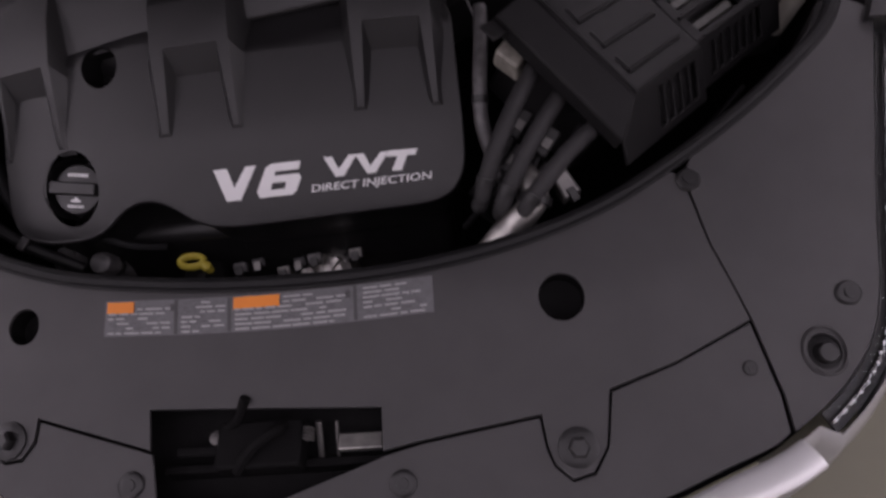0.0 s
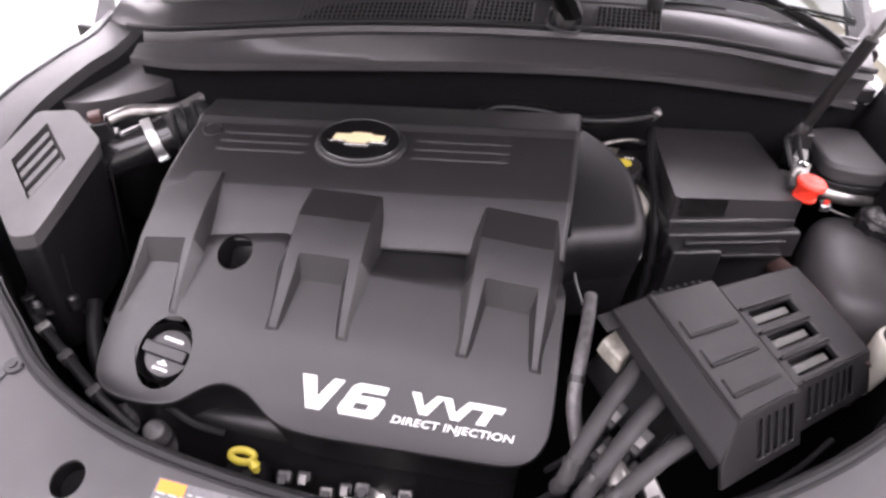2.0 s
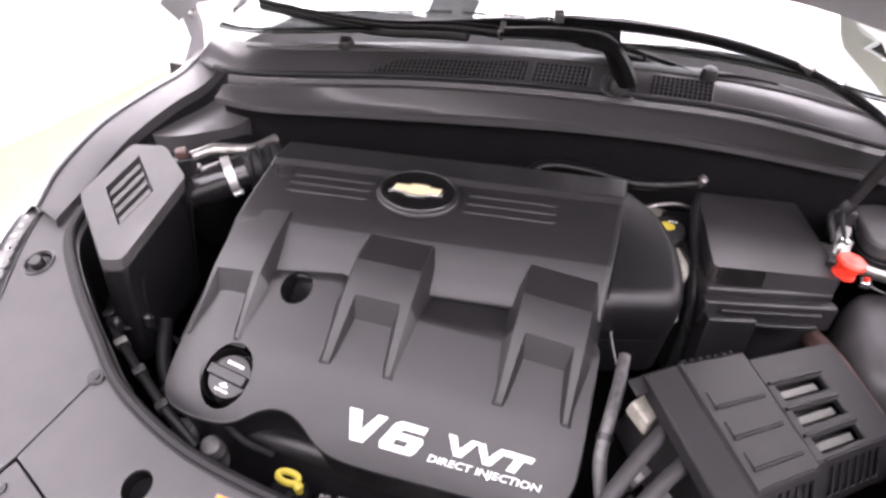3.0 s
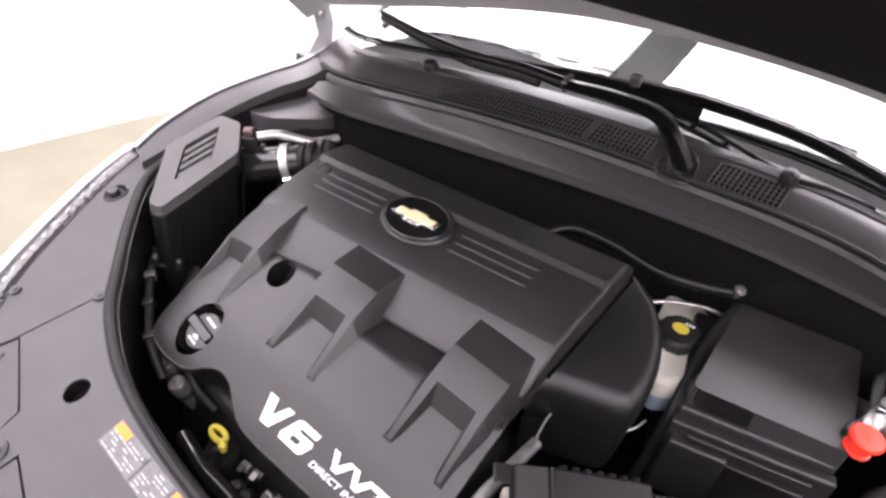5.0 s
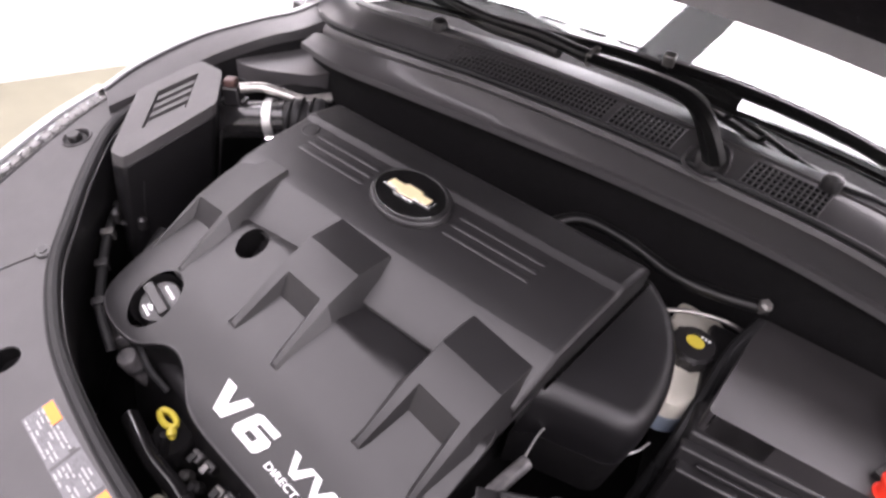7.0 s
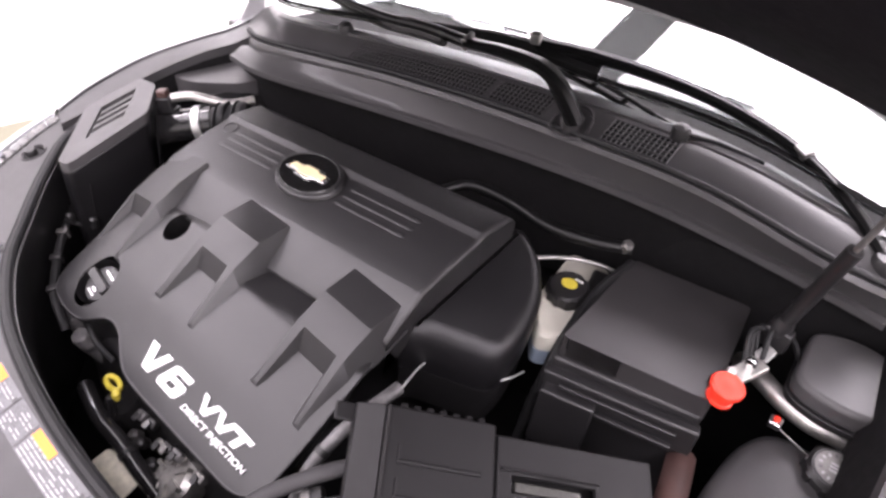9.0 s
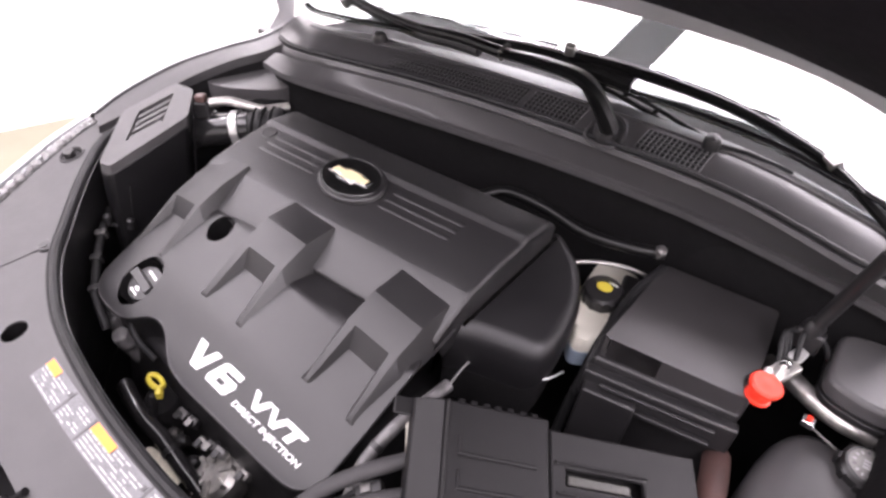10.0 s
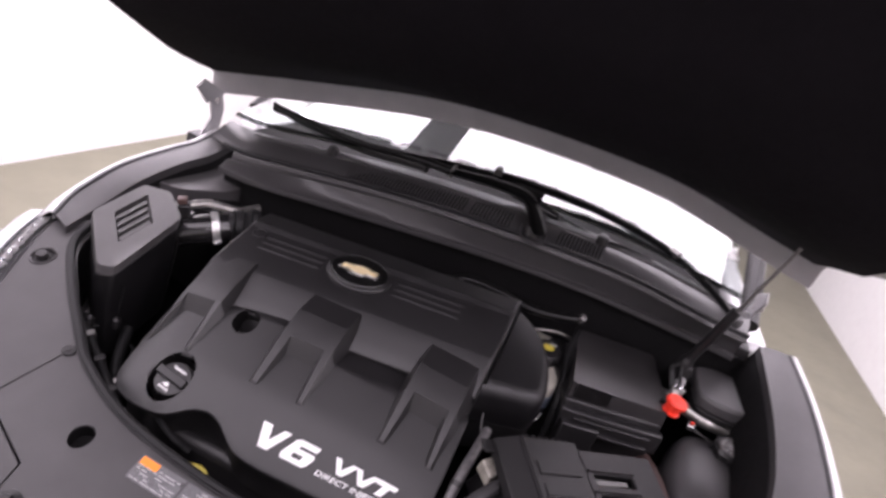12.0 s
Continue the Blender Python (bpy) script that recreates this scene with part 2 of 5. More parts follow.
def prism(poly, depth, m=None, bm=None, inset=0.0):
    """A flat outline (x, y) raised by depth along z, then moved by m."""
    bm = bm or bmesh.new()
    m = m or Matrix()
    cx, cy = sum(p[0] for p in poly) / len(poly), sum(p[1] for p in poly) / len(poly)
    a = [bm.verts.new(m @ Vector((p[0], p[1], 0))) for p in poly]
    b = [bm.verts.new(m @ Vector((p[0] + (cx - p[0]) * inset, p[1] + (cy - p[1]) * inset, depth))) for p in poly]
    n = len(poly)
    for k in range(n):
        bm.faces.new([a[k], a[(k + 1) % n], b[(k + 1) % n], b[k]])
    bm.faces.new(list(reversed(a)))
    bm.faces.new(b)
    return bm


def frame_at(p, normal, along):
    """A pose at p with z along normal and x near along."""
    z = Vector(normal).normalized()
    x = Vector(along)
    x = (x - z * x.dot(z)).normalized()
    y = z.cross(x)
    return Matrix(((x.x, y.x, z.x, p[0]), (x.y, y.y, z.y, p[1]), (x.z, y.z, z.z, p[2]), (0, 0, 0, 1)))


def lerp_table(table, v):
    for (a, fa), (b, fb) in zip(table, table[1:]):
        if v <= b:
            return fa + (fb - fa) * max(0.0, (v - a)) / (b - a) if v >= a else fa
    return table[-1][1]


def poly_curve(table):
    """A smooth function through (x, value) pairs, straight beyond them."""
    pts = spline(table, 10)

    def f(x):
        if x <= pts[0][0]:
            a, b = pts[0], pts[1]
        elif x >= pts[-1][0]:
            a, b = pts[-2], pts[-1]
        else:
            for a, b in zip(pts, pts[1:]):
                if x <= b[0]:
                    break
        return a[1] + (b[1] - a[1]) * (x - a[0]) / (b[0] - a[0])
    return f

# ------------------------------------------------------------------ the room
def slab(name, x0, x1, y0, y1, z0, z1, mat, label, category):
    ob = part(name, box(x0, x1, y0, y1, z0, z1), mat)
    return tagged(ob, label, category, kind="structure")


slab("floor", -2.8, 3.05, -5.2, 9.2, -0.12, 0.0, FLOOR, "beige sealed concrete floor under the parked car", "floor")
slab("ceiling", -2.8, 3.05, -5.2, 9.2, 3.0, 3.12, CEILING, "plain grey painted ceiling with light panels", "ceiling")
slab("wall_left", -2.8, -2.66, -5.2, 9.2, 0.0, 3.0, WALL, "bright white painted wall of the photo bay", "wall")
slab("wall_right", 2.91, 3.05, -5.2, 9.2, 0.0, 3.0, WALL, "bright white painted wall of the photo bay", "wall")
slab("wall_back", -2.66, 2.91, 9.06, 9.2, 0.0, 3.0, WALL, "bright white painted end wall", "wall")
slab("wall_front", -2.66, 2.91, -5.2, -5.06, 0.0, 3.0, WALL, "bright white painted end wall", "wall")

# ------------------------------------------------------------------ plan of the bay
CX = 0.133


def z_panel(x, y):
    return 0.898 + (0.33 * y if y > 0 else 0.42 * y + 0.3 * y * y) - 0.05 * (x - CX) ** 2


INNER = spline([(-0.585, 0.40), (-0.565, 0.325), (-0.48, 0.240), (-0.385, 0.165), (-0.298, 0.103), (-0.17, 0.052), (-0.03, 0.028),
                (0.12, 0.018), (0.27, 0.022), (0.40, 0.043), (0.51, 0.078), (0.60, 0.124), (0.70, 0.188), (0.78, 0.252), (0.825, 0.295), (0.85, 0.34)], 6)
OUTER = spline([(0.890, 0.32), (0.862, 0.20), (0.830, 0.06), (0.812, -0.03), (0.788, -0.082), (0.745, -0.127), (0.685, -0.167), (0.62, -0.193), (0.50, -0.233), (0.30, -0.262), (0.13, -0.268),
                (-0.04, -0.250), (-0.16, -0.205), (-0.29, -0.135), (-0.40, -0.065), (-0.495, 0.028), (-0.56, 0.140), (-0.63, 0.300), (-0.655, 0.40)], 6)


def skin(rows):
    bm = bmesh.new()
    g = [[bm.verts.new(p) for p in r] for r in rows]
    for a, b in zip(g, g[1:]):
        for k in range(len(a) - 1):
            bm.faces.new([a[k], a[k + 1], b[k + 1], b[k]])
    return bm


# ------------------------------------------------------------------ engine cover
CROWN = 0.018


def z_slope(x, y):
    z = 0.906 + 0.62 * (y - 0.22) + 0.035 * (x - 0.15)
    if y < 0.185:
        z -= 5.0 * (0.185 - y) ** 2
    if x < -0.24:
        z -= 2.2 * (x + 0.24) ** 2
    k = min(1.0, max(0.0, (y - 0.150) / 0.11))
    return z + CROWN * k * k * (3 - 2 * k) * max(0.0, 1 - ((x - 0.03) / 0.34) ** 2)


def z_deck(x, y):
    return z_slope(x, y) - 0.55 * max(0.0, y - 0.343 - 0.06 * (x - 0.05) - 0.035 * min(1.0, max(0.0, -x / 0.07)))


TOP = [(0.36, 0.984), (0.395, 1.014), (0.455, 1.063), (0.52, 1.089), (0.580, 1.108), (0.592, 1.117), (0.655, 1.120), (0.668, 1.117), (0.675, 1.113)]


def z_top(x, y):
    return lerp_table(TOP, y - 0.075 * x) + 0.070 * x


cover = thing("engine_cover", "large dark grey plastic engine cover with raised ribs", "engine cover")
deck_outline = [(-0.302, 0.41), (-0.300, 0.30), (-0.296, 0.205), (-0.290, 0.178), (-0.268, 0.160), (-0.225, 0.154), (-0.165, 0.156), (-0.145, 0.163),
                (-0.128, 0.179), (-0.112, 0.187), (-0.094, 0.191), (-0.072, 0.190), (-0.052, 0.183), (-0.035, 0.171), (-0.018, 0.160),
                (0.008, 0.154), (0.05, 0.1525), (0.315, 0.156), (0.338, 0.161), (0.353, 0.173), (0.361, 0.195), (0.361, 0.22), (0.355, 0.39), (0.30, 0.412), (0.0, 0.40)]
OIL = (-0.193, 0.214)
HOLE = (-0.138, 0.349)
def inset(poly, d):
    """Moves a closed outline inwards by d along its own normals."""
    n = len(poly)
    area = sum(poly[k][0] * poly[(k + 1) % n][1] - poly[(k + 1) % n][0] * poly[k][1] for k in range(n))
    out = []
    for k in range(n):
        t = (Vector(poly[(k + 1) % n]) - Vector(poly[k - 1])).normalized()
        nrm = Vector((-t.y, t.x)) * (1 if area > 0 else -1)
        out.append((poly[k][0] + nrm.x * d, poly[k][1] + nrm.y * d))
    return out


deck_edge = dense(deck_outline, 0.005)
for _ in range(28):
    deck_edge = [tuple((Vector(deck_edge[k - 1]) + Vector(deck_edge[k]) * 2 + Vector(deck_edge[(k + 1) % len(deck_edge)])) / 4) for k in range(len(deck_edge))]
deck_top = inset(deck_edge, 0.0030)
bm = sheet(deck_top, z_deck, 0.006, [circle(*OIL, 0.040, 0.043, 40), circle(*HOLE, 0.027, 0.025, 32)], 0.014)
bm.normal_update()
bmesh.ops.delete(bm, geom=[f for f in bm.faces if f.normal.z < 0.3], context="FACES")
lower = part("lower_deck", bm, COVER, cover, sharp=180)


def deck_normal(x, y):
    e = 0.004
    return Vector((z_deck(x - e, y) - z_deck(x + e, y), z_deck(x, y - e) - z_deck(x, y + e), 2 * e)).normalized()


lower.data.normals_split_custom_set_from_vertices([tuple(deck_normal(v.co.x, v.co.y)) for v in lower.data.vertices])
skirt = []
for d, drop in ((0.0031, 0.0), (0.0018, 0.0003), (0.0006, 0.0012), (0.0, 0.0030), (0.0, 0.006), (0.010, 0.016), (0.022, 0.035), (0.030, 0.085)):
    skirt.append([(x, y, z_deck(tx, ty) - drop) for (x, y), (tx, ty) in zip(inset(deck_edge, d), deck_top)])
part("skirt", loft(skirt, cap=False), COVER, cover, sharp=60)
# upper deck: crisp crease at the front of the plate and a bright ridge near its back
def over_deck(u, sv, drop):
    x = -0.297 + u
    y = sv + 0.075 * x
    return (x, y, z_top(x, y) - drop)


WIDE = 0.645
across = [(0.0, 0.075), (0.0, 0.012), (0.0012, 0.0065), (0.0045, 0.0020), (0.009, 0.0)]
columns = across + [(0.009 + (WIDE - 0.018) * q / 30, 0.0) for q in range(1, 30)] + [(WIDE - u, d) for u, d in reversed(across)]
along = [(0.412, 0.075), (0.3885, 0.0085), (0.3862, 0.0055), (0.3856, 0.0035), (0.3866, 0.0012), (0.390, 0.0), (0.41, 0.0), (0.43, 0.0), (0.4535, 0.0003), (0.4565, 0.0003), (0.48, 0.0), (0.50, 0.0), (0.52, 0.0),
         (0.55, 0.0), (0.5795, 0.0), (0.582, 0.0), (0.590, 0.0), (0.593, 0.0003), (0.62, 0.0), (0.645, 0.0), (0.655, 0.0), (0.664, 0.002), (0.671, 0.006), (0.674, 0.012), (0.6745, 0.075)]
part("upper_deck", skin([[over_deck(u, sv, max(d, e)) for sv, e in along] for u, d in columns]), COVER, cover, sharp=14)


def rib(c, wl, wr, dy):
    """A raised saddle with two legs that run down the deck and a sunk window between them."""
    bm = bmesh.new()

    def on(x, y, h):
        return bm.verts.new((c + x, y + dy, z_slope(c + x, y + dy) + h))
    il, ir = -min(0.037, wl - 0.018), min(0.038, wr - 0.018)
    yb, ym, yi, yt, yf = 0.450, 0.390, 0.338, 0.256, 0.320
    zb = z_top(c, yb + dy) + 0.003 - z_slope(c, yb + dy)
    s = 0.010
    Lb = [on(-wl - s * k, y, h) for y, h, k in ((yb, -0.035, 1), (ym, -0.028, 1), (yi, -0.010, 1), (yt - 0.007, -0.006, 0.7))]
    Lt = [on(-wl + s, y, h) for y, h in ((yb, zb), (ym, 0.0265), (yi, 0.0275), (yt, 0.0032))]
    Rt = [on(wr - s, y, h) for y, h in ((yb, zb), (ym, 0.0265), (yi, 0.0275), (yt, 0.0032))]
    Rb = [on(wr + s * k, y, h) for y, h, k in ((yb, -0.035, 1), (ym, -0.028, 1), (yi, -0.010, 1), (yt - 0.007, -0.006, 0.7))]
    li, ri = on(il, yi, 0.0270), on(ir, yi, 0.0270)
    lf, rf = on(il - 0.008, yt, 0.0032), on(ir + 0.008, yt, 0.0032)
    lg, rg = on(il + 0.007, yf, -0.003), on(ir - 0.007, yf, -0.003)
    lh, rh = on(il - 0.002, yt - 0.006, -0.006), on(ir + 0.002, yt - 0.006, -0.006)
    for k in range(3):
        bm.faces.new([Lb[k], Lt[k], Lt[k + 1], Lb[k + 1]])
        bm.faces.new([Rb[k], Rb[k + 1], Rt[k + 1], Rt[k]])
    bm.faces.new([Lt[0], Rt[0], Rt[1], Lt[1]])
    bm.faces.new([Lt[1], Rt[1], Rt[2], ri, li, Lt[2]])
    bm.faces.new([Lt[2], li, lf, Lt[3]])
    bm.faces.new([Rt[2], Rt[3], rf, ri])
    bm.faces.new([li, ri, rg, lg])
    bm.faces.new([li, lg, lh, lf])
    bm.faces.new([ri, rf, rh, rg])
    bm.faces.new([Lt[3], lf, lh, Lb[3]])
    bm.faces.new([Rt[3], Rb[3], rh, rf])
    return part("rib", bm, COVER, cover, sharp=30, bevel=0.007, segs=4, angle=16)


rib(-0.250, 0.047, 0.060, 0.005)
rib(0.006, 0.066, 0.064, 0.0)
rib(0.277, 0.064, 0.063, 0.006)

# emblem boss, ring and badge
EM = Vector((0.0, 0.543, 0))
EM.z = z_top(0, 0.543)
em_n = Vector((-0.045, -0.36, 1.0))
em_m = frame_at(EM, em_n, (1, 0.075, 0))
part("emblem_boss", prism(circle(0, 0, 0.077, 0.056, 48), 0.010, em_m, inset=0.06), COVER, cover, bevel=0.003, sharp=40)
emblem = part("emblem", prism(circle(0, 0, 0.066, 0.046, 48), 0.004, em_m @ pose(0, 0, 0.0105)), GLOSS, cover, "gloss black oval badge", bevel=0.0015)
ring = bmesh.new()
tube([em_m @ Vector((x, y, 0.0125)) for x, y in circle(0, 0, 0.067, 0.047, 48)] + [em_m @ Vector((0.067, 0, 0.0125))], 0.0022, 8, False, bm=ring)
part("ring", ring, SATIN, emblem)
shape = [(-0.050, -0.009), (-0.020, -0.009), (-0.022, -0.016), (0.016, -0.016), (0.018, -0.009), (0.046, -0.009), (0.050, 0.009), (0.022, 0.009),
         (0.024, 0.016), (-0.014, 0.016), (-0.016, 0.009), (-0.046, 0.009)]
part("bar", prism(shape, 0.003, em_m @ pose(0, 0, 0.0148)), CHROME, emblem, "bright metal edge", bevel=0.0008)
part("inlay", prism([(x * 0.84, y * 0.66) for x, y in shape], 0.0014, em_m @ pose(0, 0, 0.0178)), GOLD, emblem, "gold inlay")

# grooves at both sides of the badge
for side, xa, xb in ((-1, -0.245, -0.075), (1, 0.075, 0.252)):
    for k in range(3):
        sv = 0.524 + 0.019 * k
        rows = []
        for q in range(13):
            x = xa + (xb - xa) * q / 12
            end = 0.0 if 0 < q < 12 else 0.0035
            rows.append([(x, sv + o + 0.075 * x, z_top(x, sv + o + 0.075 * x) + h - (end if h > 0 else 0.0)) for o, h in
                         ((-0.0062, -0.002), (-0.0046, 0.0007), (-0.0026, 0.0012), (0.0026, 0.0012), (0.0046, 0.0007), (0.0062, -0.002))])
        part("bead", skin(rows), COVER, cover, sharp=40)

mark_m = frame_at((-0.258, 0.545, z_top(-0.258, 0.545)), (-0.045, -0.36, 1.0), (1, 0, 0))
part("moulded_mark", lathe([(0.017, -0.002), (0.017, 0.001), (0.0145, 0.0015), (0.0135, 0.0), (0.004, 0.0)], mark_m, 28), COVER, cover)

# lettering
def lettering(text, size, m, mat, parent, squeeze=1.0, shear=0.28, bold=0.0, name="lettering"):
    cu = bpy.data.curves.new("text", "FONT")
    cu.body, cu.size, cu.shear, cu.offset, cu.extrude = text, size, shear, bold, 0.0006
    cu.resolution_u = 3
    ob = bpy.data.objects.new("text", cu)
    scene.collection.objects.link(ob)
    me = bpy.data.meshes.new_from_object(ob.evaluated_get(bpy.context.evaluated_depsgraph_get()))
    bpy.data.objects.remove(ob)
    bpy.data.curves.remove(cu)
    wide = max(v.co.x for v in me.vertices) - min(v.co.x for v in me.vertices)
    me.transform(m @ Matrix.Diagonal((squeeze / wide, 1, 1, 1)))
    me.materials.clear()
    me.materials.append(mat)
    o = new(name, me)
    o.name = name
    o.parent = parent
    return o


dn = Vector((-0.035, -0.62, 1.0))


def on_deck(x, y, lift=0.0012):
    return frame_at(Vector((x, y, z_deck(x, y))) + dn.normalized() * lift, dn, (1, 0, 0.035))


def glyph(outline, holes=()):
    part("lettering", sheet(outline, lambda x, y: z_deck(x, y) + 0.0022, 0.0018, holes, 0.03), WHITE_INK, cover, "white block letter")


VX, VY = 0.0165, 0.2115
glyph([(VX + x, VY + y) for x, y in ((0.0, 0.0), (0.0195, 0.0), (0.0265, -0.0205), (0.0455, 0.0), (0.0600, 0.0), (0.0335, -0.033), (0.0135, -0.033))])
glyph([(VX + x, VY + y) for x, y in ((0.122, 0.0), (0.082, 0.0), (0.0735, -0.0035), (0.0575, -0.027), (0.060, -0.033), (0.106, -0.033), (0.1125, -0.029), (0.1205, -0.0165),
                                     (0.118, -0.0125), (0.0835, -0.0125), (0.0865, -0.0075), (0.119, -0.0075))],
      [[(VX + x, VY + y) for x, y in ((0.080, -0.019), (0.100, -0.019), (0.0965, -0.0265), (0.0765, -0.0265))]])
for dx in (0.0, 0.0430):
    glyph([(0.1705 + dx + x, 0.2125 + y) for x, y in ((0.0, 0.0), (0.0115, 0.0), (0.0190, -0.0135), (0.0345, 0.0), (0.0445, 0.0), (0.0250, -0.0205), (0.0135, -0.0205))])
glyph([(0.2583 + x, 0.2130 + y) for x, y in ((0.0, 0.0), (0.0390, 0.0), (0.0355, -0.0058), (0.0245, -0.0058), (0.0155, -0.0210), (0.0030, -0.0210), (0.0120, -0.0058), (-0.0035, -0.0058))])
lettering("DIRECT INJECTION", 0.0140, on_deck(0.1480, 0.1790), WHITE_INK, cover, 0.165, 0.16, 0.0001)

# sunk wells with the filler cap
od = frame_at((OIL[0], OIL[1], z_deck(*OIL)), dn, (1, 0, 0))
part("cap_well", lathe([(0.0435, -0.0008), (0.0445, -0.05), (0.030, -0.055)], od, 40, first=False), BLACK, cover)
hd = frame_at((HOLE[0], HOLE[1], z_deck(*HOLE)), dn, (1, 0, 0))
# well walls coloured near-black for the shade inside
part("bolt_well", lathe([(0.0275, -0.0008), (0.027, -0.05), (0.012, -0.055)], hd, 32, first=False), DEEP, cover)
oil_cap = thing("oil_filler_cap", "black oil filler cap with a raised grip bar", "filler cap")
om = od @ pose(0, 0, -0.016)
part("cap", lathe([(0.036, -0.03), (0.037, 0.0), (0.035, 0.004), (0.020, 0.005)], om, 40), SATIN, oil_cap, bevel=0.001)
part("grip", prism(rounded([(-0.034, -0.009), (0.034, -0.009), (0.034, 0.009), (-0.034, 0.009)], 0.004), 0.014, om @ pose(0, 0, 0.004, 0, 0, -8)), SATIN, oil_cap, bevel=0.002)
tilt = pose(0, 0, 0.0052, 0, 0, -8)
for k in range(7):
    part("print", prism([(-0.0150 + k * 0.0045, 0.0175), (-0.0118 + k * 0.0045, 0.0175), (-0.0118 + k * 0.0045, 0.0225), (-0.0150 + k * 0.0045, 0.0225)], 0.0005, om @ tilt), WHITE_INK, oil_cap)
part("print", prism(circle(0, -0.0165, 0.008, 0.0025, 14), 0.0005, om @ tilt), WHITE_INK, oil_cap)
part("print", prism([(-0.002, -0.014), (0.002, -0.014), (0.003, -0.0115), (-0.003, -0.0115)], 0.0005, om @ tilt), WHITE_INK, oil_cap)
for k in range(5):
    part("print", prism([(-0.0115 + k * 0.005, -0.0265), (-0.0080 + k * 0.005, -0.0265), (-0.0080 + k * 0.005, -0.0225), (-0.0115 + k * 0.005, -0.0225)], 0.0005, om @ tilt), WHITE_INK, oil_cap)

# plenum box at the cover's end
duct = thing("intake_duct", "smooth black plastic intake duct beside the engine cover", "duct")


def z_duct(x, y):
    return 1.035 + 0.30 * (y - 0.49) - 0.16 * (x - 0.35)


duct_edge = spline([(0.330, 0.462), (0.372, 0.478), (0.425, 0.502), (0.462, 0.520), (0.478, 0.545), (0.476, 0.590), (0.462, 0.640), (0.435, 0.685), (0.390, 0.722), (0.330, 0.728), (0.320, 0.60)], 6, True)
duct_rings = []
for d, drop in ((0.026, 0.000), (0.020, 0.0012), (0.013, 0.0045), (0.007, 0.0100), (0.003, 0.0170), (0.000, 0.028), (0.000, 0.060), (0.004, 0.095)):
    duct_rings.append([(x, y, z_duct(x, y) - drop) for x, y in inset(duct_edge, d)])
part("housing", loft(duct_rings[::-1]), SHELL, duct, sharp=60)
# underside darkened by colour to match the shade below the duct
part("lower_half", loft([[(x, y, z_duct(x, y) - h) for x, y in inset(duct_edge, d)] for d, h in ((0.010, 0.17), (0.004, 0.098), (0.003, 0.090), (0.006, 0.088))]), DEEP, duct, sharp=50)

# ------------------------------------------------------------------ front panel
panel = thing("radiator_cover", "wide dark grey plastic cover over the radiator support", "panel")
inner_mid = [p for p in INNER if -0.335 < p[0] < 0.612]
G = 0.0013
mid = inner_mid + [(0.616 - G, 0.118), (0.635 - G, 0.037), (0.667 - G, -0.047), (0.579, -0.086), (0.501, -0.111), (0.491, -0.168), (0.474, -0.193), (0.451, -0.199), (0.434, -0.184),
                   (0.428, -0.165), (0.424, -0.133), (0.288, -0.153), (0.246, -0.161), (0.246, -0.116), (-0.027, -0.103), (-0.024, -0.146),
                   (-0.166, -0.103), (-0.169, -0.128), (-0.182, -0.145), (-0.203, -0.147), (-0.220, -0.130), (-0.229, -0.105), (-0.234, -0.071), (-0.374, -0.010), (-0.339 + G, 0.126)]
HOLES = [circle(-0.193, 0.0, 0.020, 0.021, 28), circle(0.459, -0.012, 0.0265, 0.026, 28)]
part("centre_panel", sheet(mid, z_panel, 0.004, HOLES, 0.022), PANEL, panel, bevel=0.0014, segs=2, angle=50)
# the wells carry their inner shade as a near-black colour
for hx, hy, r in ((-0.193, 0.0, 0.022), (0.459, -0.012, 0.028)):
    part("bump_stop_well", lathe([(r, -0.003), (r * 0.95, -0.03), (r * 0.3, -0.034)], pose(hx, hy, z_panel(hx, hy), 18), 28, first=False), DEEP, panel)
out_r = [p for p in OUTER if p[0] > 0.71]
out_l = [p for p in OUTER if p[0] < -0.41]
in_l = [p for p in INNER if p[0] < -0.345]
side_r = [p for p in INNER if p[0] > 0.625] + out_r + [(0.692 + G, -0.162), (0.688 + G, -0.125), (0.668 + G, -0.050), (0.635 + G, 0.037), (0.617 + G, 0.120)]
side_l = in_l + [(-0.340 - G, 0.128), (-0.376 - G, -0.011), (-0.402, -0.063)] + out_l
part("side_panel", sheet(side_r, z_panel, 0.004, [circle(0.741, -0.083, 0.019, 0.019, 24)], 0.03), PANEL, panel, bevel=0.0014, angle=50)
part("side_panel", sheet(side_l, z_panel, 0.004, [circle(-0.577, 0.272, 0.020, 0.022, 24)], 0.03), PANEL, panel, bevel=0.0014, angle=50)
front_r = [(0.6665 - G, -0.051), (0.579, -0.089), (0.504, -0.114), (0.494, -0.169), (0.476, -0.196), (0.451, -0.202), (0.432, -0.186), (0.425, -0.167), (0.421, -0.137), (0.288, -0.157),
           (0.250, -0.166), (0.13, -0.205)]
front_r += [p for p in reversed(OUTER) if 0.13 < p[0] < 0.68] + [(0.689 - G, -0.163), (0.686 - G, -0.125)]
front_l = [(0.125, -0.206), (-0.012, -0.206), (-0.021, -0.150), (-0.163, -0.107), (-0.166, -0.130), (-0.181, -0.148), (-0.204, -0.150), (-0.223, -0.131), (-0.232, -0.107), (-0.237, -0.073), (-0.373, -0.0135), (-0.398, -0.062)]
front_l += [p for p in reversed(OUTER) if -0.398 < p[0] < 0.125]
for fl in (front_r, front_l):
    part("front_panel", sheet(fl, lambda x, y: z_panel(x, y) - 0.001, 0.004, (), 0.03), PANEL, panel, bevel=0.0014, angle=50)


